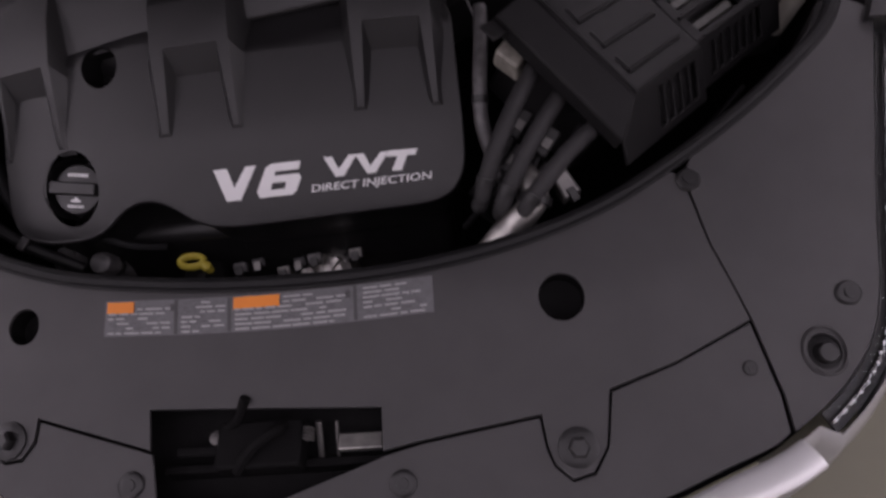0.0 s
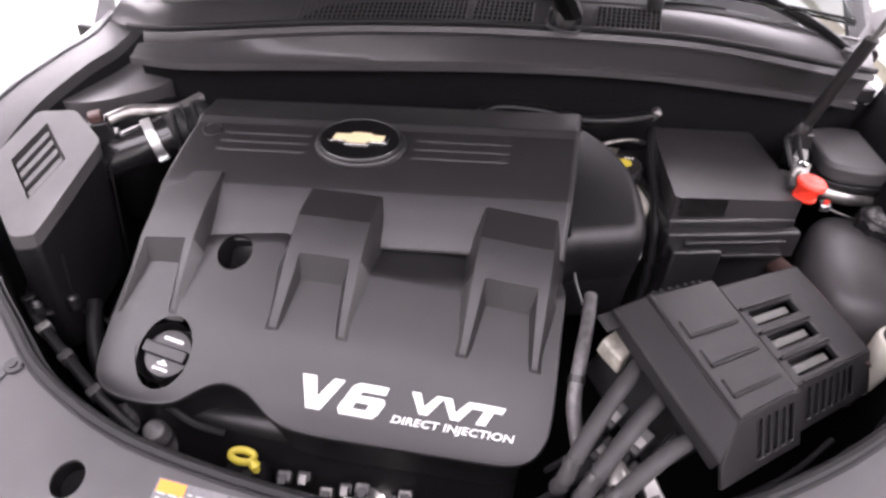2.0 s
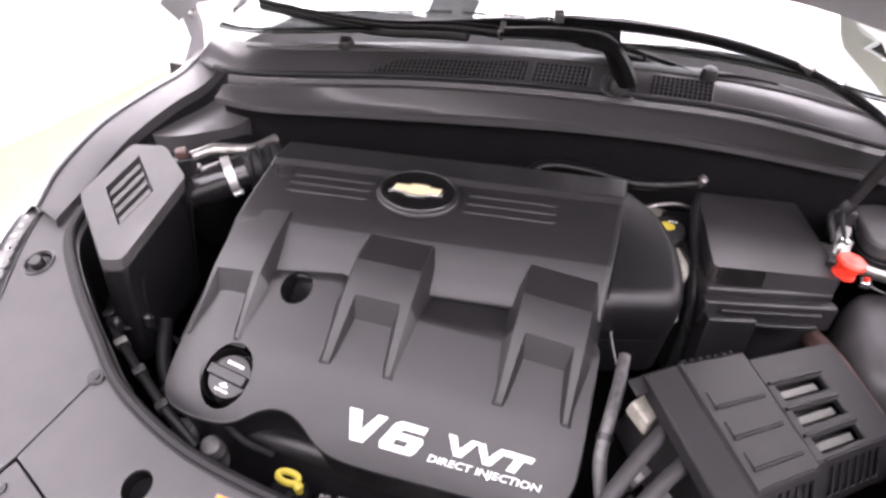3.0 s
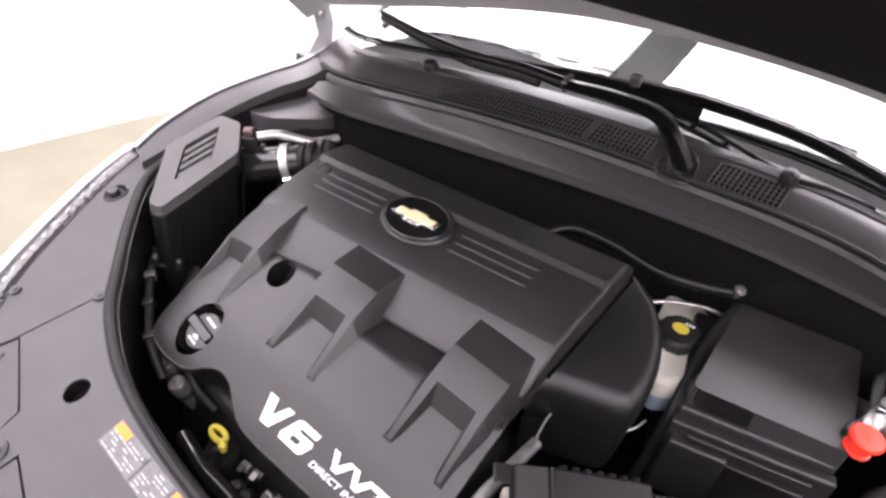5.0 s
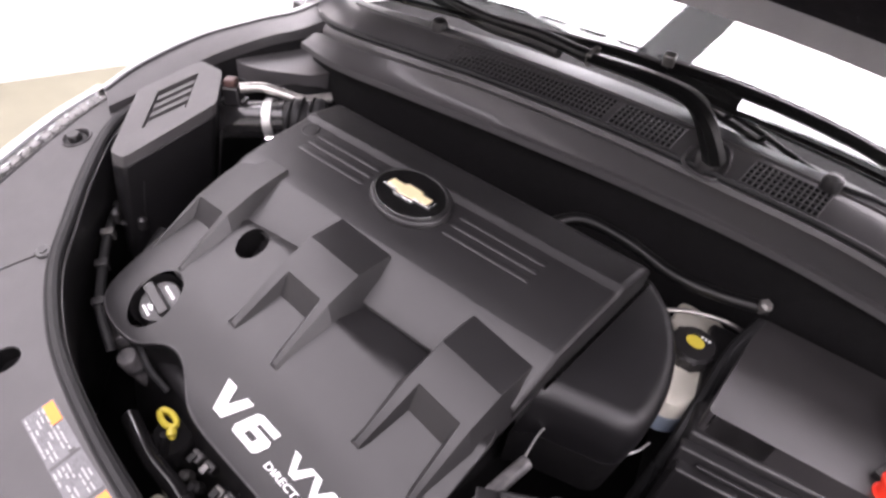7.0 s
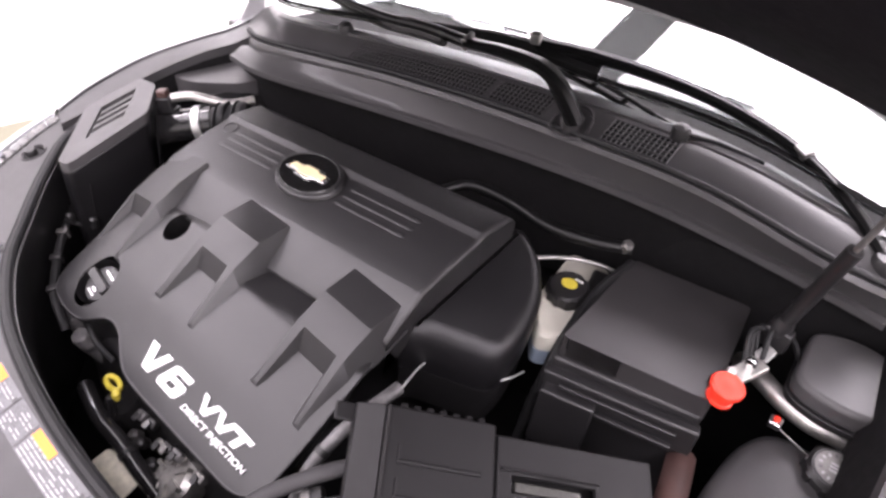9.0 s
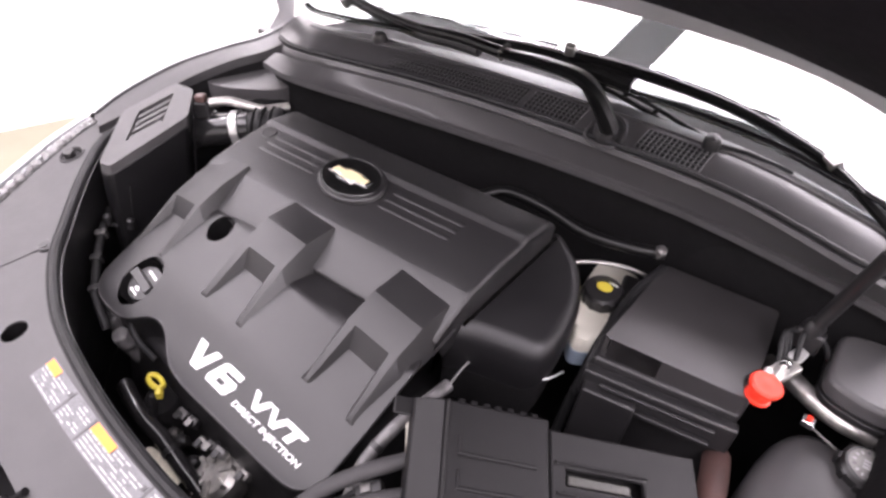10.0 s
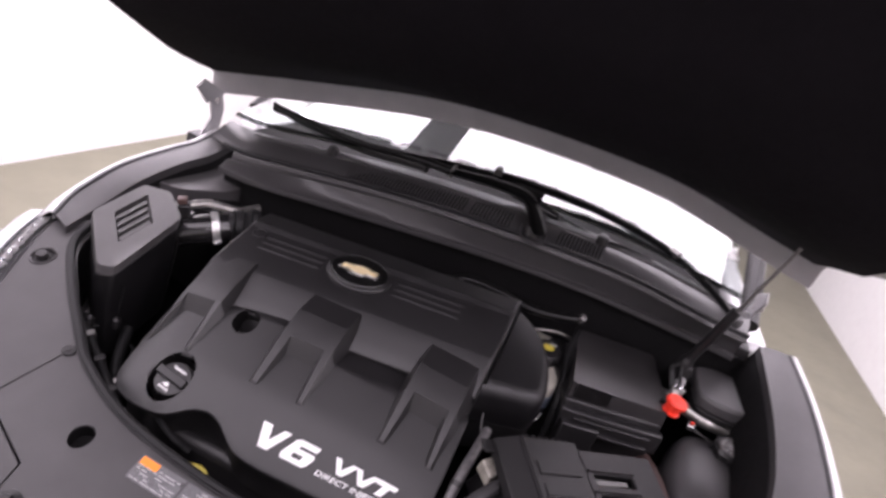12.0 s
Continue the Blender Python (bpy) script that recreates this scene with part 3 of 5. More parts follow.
def fastener(x, y, r=0.016, z=None, tall=0.006, label="round push-in plastic fastener"):
    z = z_panel(x, y) if z is None else z
    b = thing("push_pin", label, "fastener", "panel fasteners")
    m = pose(x, y, z, 18)
    part("washer", lathe([(r, 0.0005), (r, tall * 0.5), (r * 0.85, tall * 0.8), (r * 0.5, tall * 0.8)], m, 24), SATIN, b)
    part("head", lathe([(r * 0.45, tall * 0.7), (r * 0.42, tall * 1.1), (r * 0.15, tall * 1.1)], m, 20), BLACK, b)
    return b


fastener(-0.342, 0.116, 0.013)
fastener(0.622, 0.112, 0.014)
fastener(0.778, -0.024, 0.014)
fastener(0.657, -0.097, 0.008, tall=0.003)
fastener(-0.368, -0.048, 0.008, tall=0.003)
fastener(-0.485, 0.030, 0.011)
fastener(0.267, -0.195, 0.015, tall=0.004)
fastener(-0.044, -0.181, 0.015, tall=0.004)
for bx, by in ((0.460, -0.168), (-0.200, -0.125)):
    b = thing("mounting_bolt", "grey flanged bolt in a round washer", "bolt", "panel bolts")
    m = pose(bx, by, z_panel(bx, by) - 0.001, 18)
    part("flange", lathe([(0.022, 0.0), (0.022, 0.004), (0.016, 0.006), (0.008, 0.006)], m, 24), SATIN, b)
    part("head", lathe([(0.012, 0.006), (0.012, 0.016), (0.009, 0.018), (0.003, 0.018)], m, 6), SATIN, b)
for bx, by in ((0.741, -0.083), (-0.577, 0.272)):
    b = thing("mounting_bolt", "grey bolt sunk in a round hole of the panel", "bolt", "panel bolts")
    m = pose(bx, by, z_panel(bx, by) - 0.008, 18)
    part("flange", lathe([(0.0205, 0.0), (0.0205, 0.004), (0.014, 0.006), (0.006, 0.006)], m, 24), BOX, b)
    part("head", lathe([(0.012, 0.006), (0.012, 0.016), (0.010, 0.019), (0.004, 0.019)], m, 16), SATIN, b)
    part("rim", tube([(bx + 0.0235 * math.cos(a), by + 0.0245 * math.sin(a), z_panel(bx + 0.0235 * math.cos(a), by + 0.0245 * math.sin(a)) + 0.001) for a in [2 * math.pi * q / 28 for q in range(29)]], 0.0022, 6, False), PANEL, b)

# seal along the bay's front edge and the apron below it
seal = thing("hood_seal", "thick black rubber seal along the edge of the engine bay", "seal")
edge = [(x, y, z_panel(x, y)) for x, y in INNER]
part("bulb", tube([(x, y + 0.009, z - 0.001) for x, y, z in edge], 0.010, 10), RUBBER, seal)
part("lip", tube([(x, y + 0.001, z + 0.0035) for x, y, z in edge], 0.0045, 8, True, 0.6), RUBBER, seal, "thin rubber lip on the panel edge")
apron = bmesh.new()
prev = None
for x, y, z in edge:
    d = Vector((CX - x, 0.45 - y, 0)).normalized()
    a = [apron.verts.new((x, y, z - 0.002)), apron.verts.new((x + d.x * 0.022, y + d.y * 0.022, z - 0.008)),
         apron.verts.new((x + d.x * 0.030, y + d.y * 0.030, z - 0.10)), apron.verts.new((x + d.x * 0.01, y + d.y * 0.01, 0.45))]
    if prev:
        for k in range(3):
            apron.faces.new([prev[k], a[k], a[k + 1], prev[k + 1]])
    prev = a
tagged(part("radiator_support", apron, SATIN), "black painted front wall of the engine bay", "body panel", kind="structure")

# warning label strip
sticker = thing("warning_label", "long silver printed label strip with orange fields", "label")
sx0, sx1 = -0.087, 0.312


def on_panel(x, y, lift=0.0015):
    return (x, y, z_panel(x, y) + lift)


def decal(x0, x1, y0, y1, lift, mat, name="print"):
    bm = bmesh.new()
    n = max(1, int((x1 - x0) / 0.03))
    rows = []
    for j in (y0, y1):
        rows.append([bm.verts.new(on_panel(x0 + (x1 - x0) * i / n, j - 0.007 * math.sin((x0 + (x1 - x0) * i / n - sx0) / (sx1 - sx0) * math.pi), lift)) for i in range(n + 1)])
    for i in range(n):
        bm.faces.new([rows[0][i], rows[0][i + 1], rows[1][i + 1], rows[1][i]])
    ext = bmesh.ops.extrude_face_region(bm, geom=bm.faces[:])
    bmesh.ops.translate(bm, vec=(0, 0, 0.0004), verts=[v for v in ext["geom"] if isinstance(v, bmesh.types.BMVert)])
    return part(name, bm, mat, sticker)


decal(sx0, sx1, -0.020, 0.020, 0.0010, FOIL, "foil")
for a, b in ((-0.084, -0.050), (0.074, 0.130)):
    decal(a, b, 0.005, 0.018, 0.0020, ORANGE_INK)
rng = random.Random(4)
for seg0, seg1 in ((-0.084, -0.002), (0.008, 0.066), (0.074, 0.215), (0.228, 0.306)):
    for k in range(7):
        y = -0.0182 + k * 0.0053
        x = seg0 + 0.002
        if y > 0.003 and seg0 == -0.084:
            x = -0.046
        if y > 0.003 and seg0 == 0.074:
            x = 0.134
        end = seg1 - (rng.uniform(0.0, 0.03) if k % 3 == 0 else 0.002)
        while x < end - 0.006:
            w = rng.uniform(0.006, 0.022)
            decal(x, min(x + w, end), y, y + 0.0021, 0.0020, PALE_INK if rng.random() < 0.78 else LABEL_INK)
            x += w + rng.uniform(0.002, 0.004)
for x in (0.003, 0.069, 0.221):
    decal(x - 0.0025, x + 0.0015, -0.019, 0.019, 0.0018, DARK_INK)
for x in (-0.001, 0.212):
    decal(x - 0.003, x + 0.003, 0.006, 0.014, 0.0024, DARK_INK)

# ------------------------------------------------------------------ cowl
YU = poly_curve([(-0.66, 0.863), (-0.55, 0.793), (-0.43, 0.753), (-0.25, 0.778), (-0.1, 0.818), (0.1, 0.863), (0.3, 0.898), (0.55, 0.934), (0.78, 0.9214), (0.92, 0.962)])
ZU = poly_curve([(-0.66, 1.142), (-0.55, 1.152), (-0.43, 1.172), (-0.25, 1.194), (-0.1, 1.206), (0.1, 1.216), (0.3, 1.221), (0.55, 1.221), (0.78, 1.209), (0.92, 1.192)])
YL = poly_curve([(-0.5, 0.72), (-0.38, 0.715), (-0.2, 0.775), (0, 0.845), (0.25, 0.915), (0.5, 0.97), (0.78, 0.9787), (0.9, 0.98)])
ZL = poly_curve([(-0.5, 1.121), (-0.38, 1.1259), (-0.2, 1.1286), (0, 1.1304), (0.25, 1.1351), (0.5, 1.1322), (0.78, 1.1283), (0.9, 1.123)])


def z_cowl(x, y):
    s = y - YU(x)
    return ZU(x) + (0.7 * s if s < 0.02 else (0.014 + 0.5 * (s - 0.02) if s < 0.060 else 0.034 + 0.10 * (s - 0.060)))


cowl = thing("cowl_panel", "black plastic cowl panel with air inlet grilles below the windscreen", "cowl panel")
xs = [-0.62 + 1.50 * i / 60 for i in range(61)]
front = [(x, YU(x)) for x in xs]
back = [(x, YU(x) + 0.125 - 0.05 * ((x - CX) / 0.8) ** 2) for x in xs]
grilles = [(-0.20, 0.108), (0.120, 0.232), (0.352, 0.475)]

part("top", sheet(front + back[::-1], z_cowl, 0.006, (), 0.02), COWL, cowl, bevel=0.002, sharp=40)
face = bmesh.new()
prof = []
for x in xs:
    if x < -0.50:
        continue
    ya, za, yb, zb = YU(x), ZU(x), YL(x), ZL(x)
    prof.append([(x, ya - 0.004, za - 0.003), (x, ya - 0.012, za - 0.002), (x, ya - 0.016, za - 0.012), (x, ya + (yb - ya) * 0.3 - 0.002, za - 0.022),
                 (x, ya + (yb - ya) * 0.7 - 0.004, zb + 0.022), (x, yb - 0.010, zb + 0.010), (x, yb - 0.022, zb + 0.006), (x, yb - 0.022, zb - 0.006), (x, yb + 0.012, zb - 0.010)])
grid = [[face.verts.new(p) for p in r] for r in prof]
for a, b in zip(grid, grid[1:]):
    for k in range(len(a) - 1):
        face.faces.new([a[k], a[k + 1], b[k + 1], b[k]])
part("front_face", face, COWL, cowl, sharp=40)
part("heat_shield", skin([[(x, YL(x) + 0.010, ZL(x) - 0.008), (x, YL(x) + 0.016, ZL(x) - 0.05), (x, YL(x) + 0.03, ZL(x) - 0.26)] for x in xs if x >= -0.50]), DEEP, cowl, "dark fibre heat shield", sharp=50)
part("seal_strip", tube([(x, YU(x) - 0.006, ZU(x) + 0.004) for x in xs if x > -0.56], 0.006, 8), RUBBER, cowl)
for g0, g1 in grilles:
    back_plate = part("grille", sheet([(g0, YU(g0) + 0.006), (g1, YU(g1) + 0.006), (g1 - 0.004, YU(g1) + 0.054), (g0 + (0.05 if g0 < 0 else 0.004), YU(g0) + 0.054)],
                                      lambda x, y: z_cowl(x, y) + 0.0012, 0.0014, (), 0.02), DEEP, cowl, "fine black air inlet mesh")
    bars = bmesh.new()
    n = int((g1 - g0) / 0.0088)
    for q in range(n + 1):
        x = g0 + (g1 - g0) * q / n
        tube([(x, YU(x) + s, z_cowl(x, YU(x) + s) + 0.002) for s in (0.006, 0.022, 0.038, 0.054)], 0.0017, 4, True, 0.8, bars)
    for q in range(6):
        s = 0.007 + 0.0092 * q
        tube([(x, YU(x) + s, z_cowl(x, YU(x) + s) + 0.002) for x in [g0 + (g1 - g0) * v / 8 for v in range(9)]], 0.0016, 4, True, 0.8, bars)
    b = part("lattice", bars, COWL, back_plate, sharp=20)
    b["kind"] = "stuff"
# ridge that carries the glass edge, and the raised rim round the wiper shaft
part("glass_ledge", sheet([(x, YU(x) + 0.066) for x in xs if -0.5 < x < 0.86] + [(x, YU(x) + 0.105 - 0.05 * ((x - CX) / 0.8) ** 2) for x in reversed(xs) if -0.5 < x < 0.86],
                          lambda x, y: z_cowl(x, y) + 0.004, 0.006, (), 0.025), COWL, cowl, bevel=0.0015)
part("shaft_rim", tube([(0.293 + 0.034 * math.cos(a), 0.905 + 0.045 * math.sin(a), z_cowl(0.293 + 0.034 * math.cos(a), max(YU(0.3), 0.905 + 0.045 * math.sin(a))) + 0.004) for a in [2 * math.pi * q / 24 for q in range(25)]],
                       0.0032, 6, False), COWL, cowl)

# ------------------------------------------------------------------ windscreen
YW = lambda x: YU(x) + 0.115 - 0.05 * ((x - CX) / 0.8) ** 2
WS = 0.25


def z_glass(x, y):
    y0 = YW(x)
    return z_cowl(x, y0) + 0.028 + WS * (y - y0)


gx = [-0.60 + 1.44 * i / 24 for i in range(25)]
pane = [(x, YW(x)) for x in gx] + [(x * 0.92 + 0.01, YW(x) + 0.75) for x in reversed(gx)]
screen = thing("windscreen", "sloping windscreen glass with a black dotted border", "windscreen")
glass_pane = part("pane", sheet(pane, z_glass, 0.005, (), 0.05), GLASS, screen)
glass_pane.visible_shadow = False
part("border", sheet([(x, YW(x) + 0.001) for x in gx] + [(x, YW(x) + 0.014) for x in reversed(gx)], lambda x, y: z_glass(x, y) + 0.0012, 0.0006, (), 0.03), FRIT, screen, "black printed edge")
for k in range(13):
    x = -0.46 + 0.078 * k
    bm = bmesh.new()
    vs = [bm.verts.new((xx, YW(xx) + o, z_glass(xx, YW(xx) + o) + 0.0015)) for xx, o in ((x, 0.080), (x + 0.055, 0.080), (x + 0.055, 0.086), (x, 0.086))]
    bm.faces.new(vs)
    ext = bmesh.ops.extrude_face_region(bm, geom=bm.faces[:])
    bmesh.ops.translate(bm, vec=(0, 0, 0.0005), verts=[v for v in ext["geom"] if isinstance(v, bmesh.types.BMVert)])
    part("border_dash", bm, FRIT, screen)
cabin = thing("car_cabin", "dark cabin interior behind the windscreen", "car cabin")
part("dashboard", sheet([(-0.60, YW(-0.60) + 0.02), (0.86, YW(0.86) + 0.02), (0.86, 2.4), (-0.60, 2.4)], lambda x, y: 1.16 + 0.012 * math.sin(x * 3), 0.05, (), 0.1), DEEP, cabin)
part("bulkhead", box(-0.66, 0.92, 2.38, 2.46, 0.3, 1.42), BLACK, cabin, bevel=0.02)
for x0, x1, sg in ((-0.76, -0.66, -1), (0.92, 1.02, 1)):
    part("body_side", box(x0, x1, 1.16, 2.9, 0.28, 1.12), PAINT, cabin, "silver painted door panel", bevel=0.03, segs=3)
    xp = -0.64 if sg < 0 else 0.90
    part("sill", box(x0 + 0.01, x1 - 0.01, 1.06, 2.9, 0.20, 0.30), BLACK, cabin, bevel=0.02)
    part("pillar", tube([(xp, 1.06, 1.19), (xp - sg * 0.02, 1.4, 1.40), (xp - sg * 0.05, 1.85, 1.66)], 0.026, 10), BLACK, cabin, "black trimmed windscreen pillar")
part("roof", skin([[(CX + u * (0.62 - 0.04 * v), 1.84 + 1.9 * v, 1.665 + 0.05 * (1 - u * u) - 0.10 * v * v) for v in [k / 8 for k in range(9)]] for u in [-1 + k / 6 for k in range(13)]]), PAINT, cabin, "silver painted roof", sharp=60)
part("tail", box(-0.72, 0.98, 2.86, 3.95, 0.30, 1.16), PAINT, cabin, "silver painted rear body", bevel=0.12, segs=4)
# ------------------------------------------------------------------ hood
HY = poly_curve([(-0.69, 0.87), (-0.6, 0.9169), (-0.4, 0.995), (-0.1, 1.075), (0.2, 1.105), (0.55, 1.085), (0.8, 0.995), (0.94, 0.945)])
HZ = poly_curve([(-0.69, 1.242), (-0.6, 1.2607), (-0.4, 1.3068), (-0.1, 1.3712), (0.2, 1.4006), (0.55, 1.4103), (0.8, 1.384), (0.94, 1.369)])


def hood_section(x):
    y, z = HY(x), HZ(x)
    return [(y, z), (y - 0.012, z + 0.055), (y - 0.03, z + 0.070), (y - 0.075, z + 0.082), (y - 0.16, z + 0.105), (0.62, z + 0.145), (0.43, z + 0.235),
            (0.30, z + 0.37), (0.12, z + 0.58)]


hood = thing("hood", "raised silver hood with black insulation on its underside", "car hood")


def thicken(bm, vec):
    ext = bmesh.ops.extrude_face_region(bm, geom=bm.faces[:])
    bmesh.ops.translate(bm, vec=vec, verts=[v for v in ext["geom"] if isinstance(v, bmesh.types.BMVert)])
    return bm


hx = [CX - 0.81 + 1.62 * i / 30 for i in range(31)]
part("outer_skin", thicken(skin([[(x, y + 0.003, z + 0.014) for y, z in hood_section(x)] for x in hx]), (0, 0.010, 0.010)), PAINT, hood, sharp=50, bevel=0.003)
part("inner_frame", thicken(skin([[(x, y, z) for y, z in hood_section(x)] for x in hx]), (0, 0.004, 0.010)), INNER_PAINT, hood, sharp=50, bevel=0.004)
ix = [CX - 0.775 + 1.55 * i / 30 for i in range(31)]
part("insulation", thicken(skin([[(x, y - 0.004, z - 0.014) for y, z in hood_section(x)[3:]] for x in ix]), (0, 0.002, 0.012)), INSULATION, hood, sharp=50, bevel=0.005)

# ------------------------------------------------------------------ body round the bay
FL = [(-0.652, 0.362, 1.004), (-0.678, 0.45, 1.032), (-0.678, 0.58, 1.075), (-0.645, 0.70, 1.112), (-0.625, 0.78, 1.130), (-0.630, 0.87, 1.150)]
FR = [(0.985, 0.28, 0.985), (1.045, 0.42, 1.020), (1.075, 0.56, 1.065), (1.065, 0.72, 1.110), (1.040, 0.86, 1.150), (1.01, 1.00, 1.18)]
RL = [(-0.600, 0.345), (-0.605, 0.45), (-0.600, 0.56), (-0.575, 0.67), (-0.555, 0.75), (-0.560, 0.85)]
RR = [(0.875, 0.30), (0.925, 0.42), (0.958, 0.56), (0.960, 0.72), (0.945, 0.86), (0.93, 0.99)]


def fender(side, rail, inner):
    sgn = -1 if side == "l" else 1
    f = thing("fender", "silver painted front fender with a dark plastic flange strip", "fender", "front fenders")
    rail3 = spline(rail, 5)
    inn = spline([(x, y, r[2] - 0.004) for (x, y), r in zip(inner, rail)], 5)
    bm = skin([[a, ((a[0] + b[0]) / 2, (a[1] + b[1]) / 2, (a[2] + b[2]) / 2 + 0.004), b, (b[0] - sgn * 0.006, b[1], b[2] - 0.03)] for a, b in zip(rail3, inn)])
    part("flange", thicken(bm, (0, 0, -0.004)), PANEL, f, sharp=50)
    bm = skin([[(a[0] - sgn * 0.000, a[1], a[2] - 0.010), (a[0] + sgn * 0.004, a[1], a[2] + 0.004), (a[0] + sgn * 0.014, a[1], a[2] + 0.002), (a[0] + sgn * 0.045, a[1], a[2] - 0.030),
                (a[0] + sgn * 0.075, a[1], a[2] - 0.10), (a[0] + sgn * 0.085, a[1], a[2] - 0.30), (a[0] + sgn * 0.06, a[1], 0.35)] for a in rail3])
    part("outer_skin", thicken(bm, (-sgn * 0.002, 0, -0.002)), PAINT, f, sharp=50)
    part("gap_strip", tube([(a[0] - sgn * 0.003, a[1], a[2] + 0.001) for a in rail3], 0.0035, 6), BLACK, f)
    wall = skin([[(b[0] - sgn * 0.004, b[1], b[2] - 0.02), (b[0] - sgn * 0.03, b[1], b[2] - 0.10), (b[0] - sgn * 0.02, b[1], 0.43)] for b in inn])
    # inner wall takes the shade colour of the lower bay
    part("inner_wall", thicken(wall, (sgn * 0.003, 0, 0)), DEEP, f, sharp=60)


fender("l", FL, RL)
fender("r", FR, RR)

# headlamps along the panel's outer edge
def headlamp(curve, name_label, k=1.0):
    h = thing("headlamp", name_label, "headlamp", "headlamps")
    c = spline([(x, y) for x, y in curve], 4)
    rows, lens, chrome = [], [], []
    for i, (x, y) in enumerate(c):
        d = Vector((c[min(i + 1, len(c) - 1)][0] - c[max(i - 1, 0)][0], c[min(i + 1, len(c) - 1)][1] - c[max(i - 1, 0)][1], 0)).normalized()
        n = Vector((-d.y, d.x, 0))
        if n.dot(Vector((x - CX, y - 0.6, 0))) < 0:
            n = -n
        z = z_panel(x, y)
        at = lambda o, dz: (x + n.x * o * k, y + n.y * o * k, z + dz)
        rows.append([at(0.002, 0.000), at(0.005, -0.010), at(0.047, -0.019), at(0.055, -0.16)])
        lens.append([at(0.003, 0.002), at(0.022, 0.000), at(0.047, -0.010), at(0.058, -0.15)])
        chrome.append(at(0.028, -0.011))
    part("housing", thicken(skin(rows), (0, 0, -0.003)), BLACK, h)
    part("reflector", tube(chrome, [k * 0.0045 + k * 0.002 * math.sin(i * 1.3) for i in range(len(chrome))], 8), CHROME, h, "faceted chrome reflector")
    for i in range(2, len(chrome) - 2, 3) if k > 0.9 else ():
        part("bulb_mount", lathe([(0.012, -0.006), (0.012, 0.0), (0.007, 0.003)], pose(chrome[i][0], chrome[i][1], chrome[i][2] + 0.002, 20), 12), STEEL, h)
    ob = part("lens", thicken(skin(lens), (0, 0, 0.002)), LENS, h)
    ob.visible_shadow = False
    return h


headlamp([p for p in OUTER if p[0] < -0.43], "clear headlamp with chrome reflectors beside the panel")
headlamp([p for p in OUTER if p[0] > 0.72 and p[1] < 0.31], "clear headlamp with chrome reflectors beside the panel", 0.55)

bumper = thing("front_bumper", "silver painted front bumper with a bright chrome strip", "bumper")
rows, strip = [], []
oc = OUTER
for i, (x, y) in enumerate(oc):
    d = Vector((oc[min(i + 1, len(oc) - 1)][0] - oc[max(i - 1, 0)][0], oc[min(i + 1, len(oc) - 1)][1] - oc[max(i - 1, 0)][1], 0)).normalized()
    n = Vector((d.y, -d.x, 0))
    if n.dot(Vector((x - CX, y - 0.6, 0))) < 0:
        n = -n
    z = z_panel(x, y)
    lamp = 0.050 if x < -0.43 else (0.030 if x > 0.72 else 0.010)
    far = 1.0 if x < -0.30 else 0.22
    top = z - 0.014 if lamp > 0.02 else z - 0.008
    rows.append([(x + n.x * (lamp + o * far), y + n.y * (lamp + o * far), h) for o, h in
                 ((0.0, top - 0.02), (0.001, top), (0.030, top - 0.010), (0.060, top - 0.040), (0.080, top - 0.12), (0.085, top - 0.26), (0.05, 0.25))])
    if -0.40 < x < 0.70:
        strip.append((x + n.x * 0.026, y + n.y * 0.026, z - 0.008))
part("fascia", thicken(skin(rows), (0, 0, -0.003)), PAINT, bumper, sharp=50)
part("chrome_strip", tube(strip, 0.018, 12, True, 0.35), TRIM, bumper, "bright chrome strip")

# structure below the engine, its near-black colour standing in for shade
tub = thing("engine_bay_tub", "inner structure of the engine bay, near-black for its shade", "body shell", kind="structure")
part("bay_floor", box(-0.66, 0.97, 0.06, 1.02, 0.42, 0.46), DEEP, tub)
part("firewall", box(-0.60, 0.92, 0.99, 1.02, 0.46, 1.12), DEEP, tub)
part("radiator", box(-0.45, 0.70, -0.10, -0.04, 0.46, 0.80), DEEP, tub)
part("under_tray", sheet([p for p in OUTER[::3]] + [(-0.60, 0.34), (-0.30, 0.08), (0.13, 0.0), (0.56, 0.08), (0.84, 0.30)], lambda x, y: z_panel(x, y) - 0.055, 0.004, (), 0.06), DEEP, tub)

block = thing("engine_block", "dark engine block under the plastic cover", "engine")
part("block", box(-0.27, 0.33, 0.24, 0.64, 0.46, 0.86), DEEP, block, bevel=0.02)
part("front_head", box(-0.26, 0.33, 0.19, 0.26, 0.50, 0.80), BLACK, block, bevel=0.02)
rng = random.Random(9)
for i in range(9):
    x = -0.02 + i * 0.040
    part("manifold_boss", lathe([(0.011, 0), (0.011, 0.02), (0.006, 0.026)], pose(x, 0.170 + rng.uniform(-0.01, 0.01), 0.665 + rng.uniform(-0.03, 0.02), 35), 10), STEEL if i % 3 == 0 else SATIN, block)

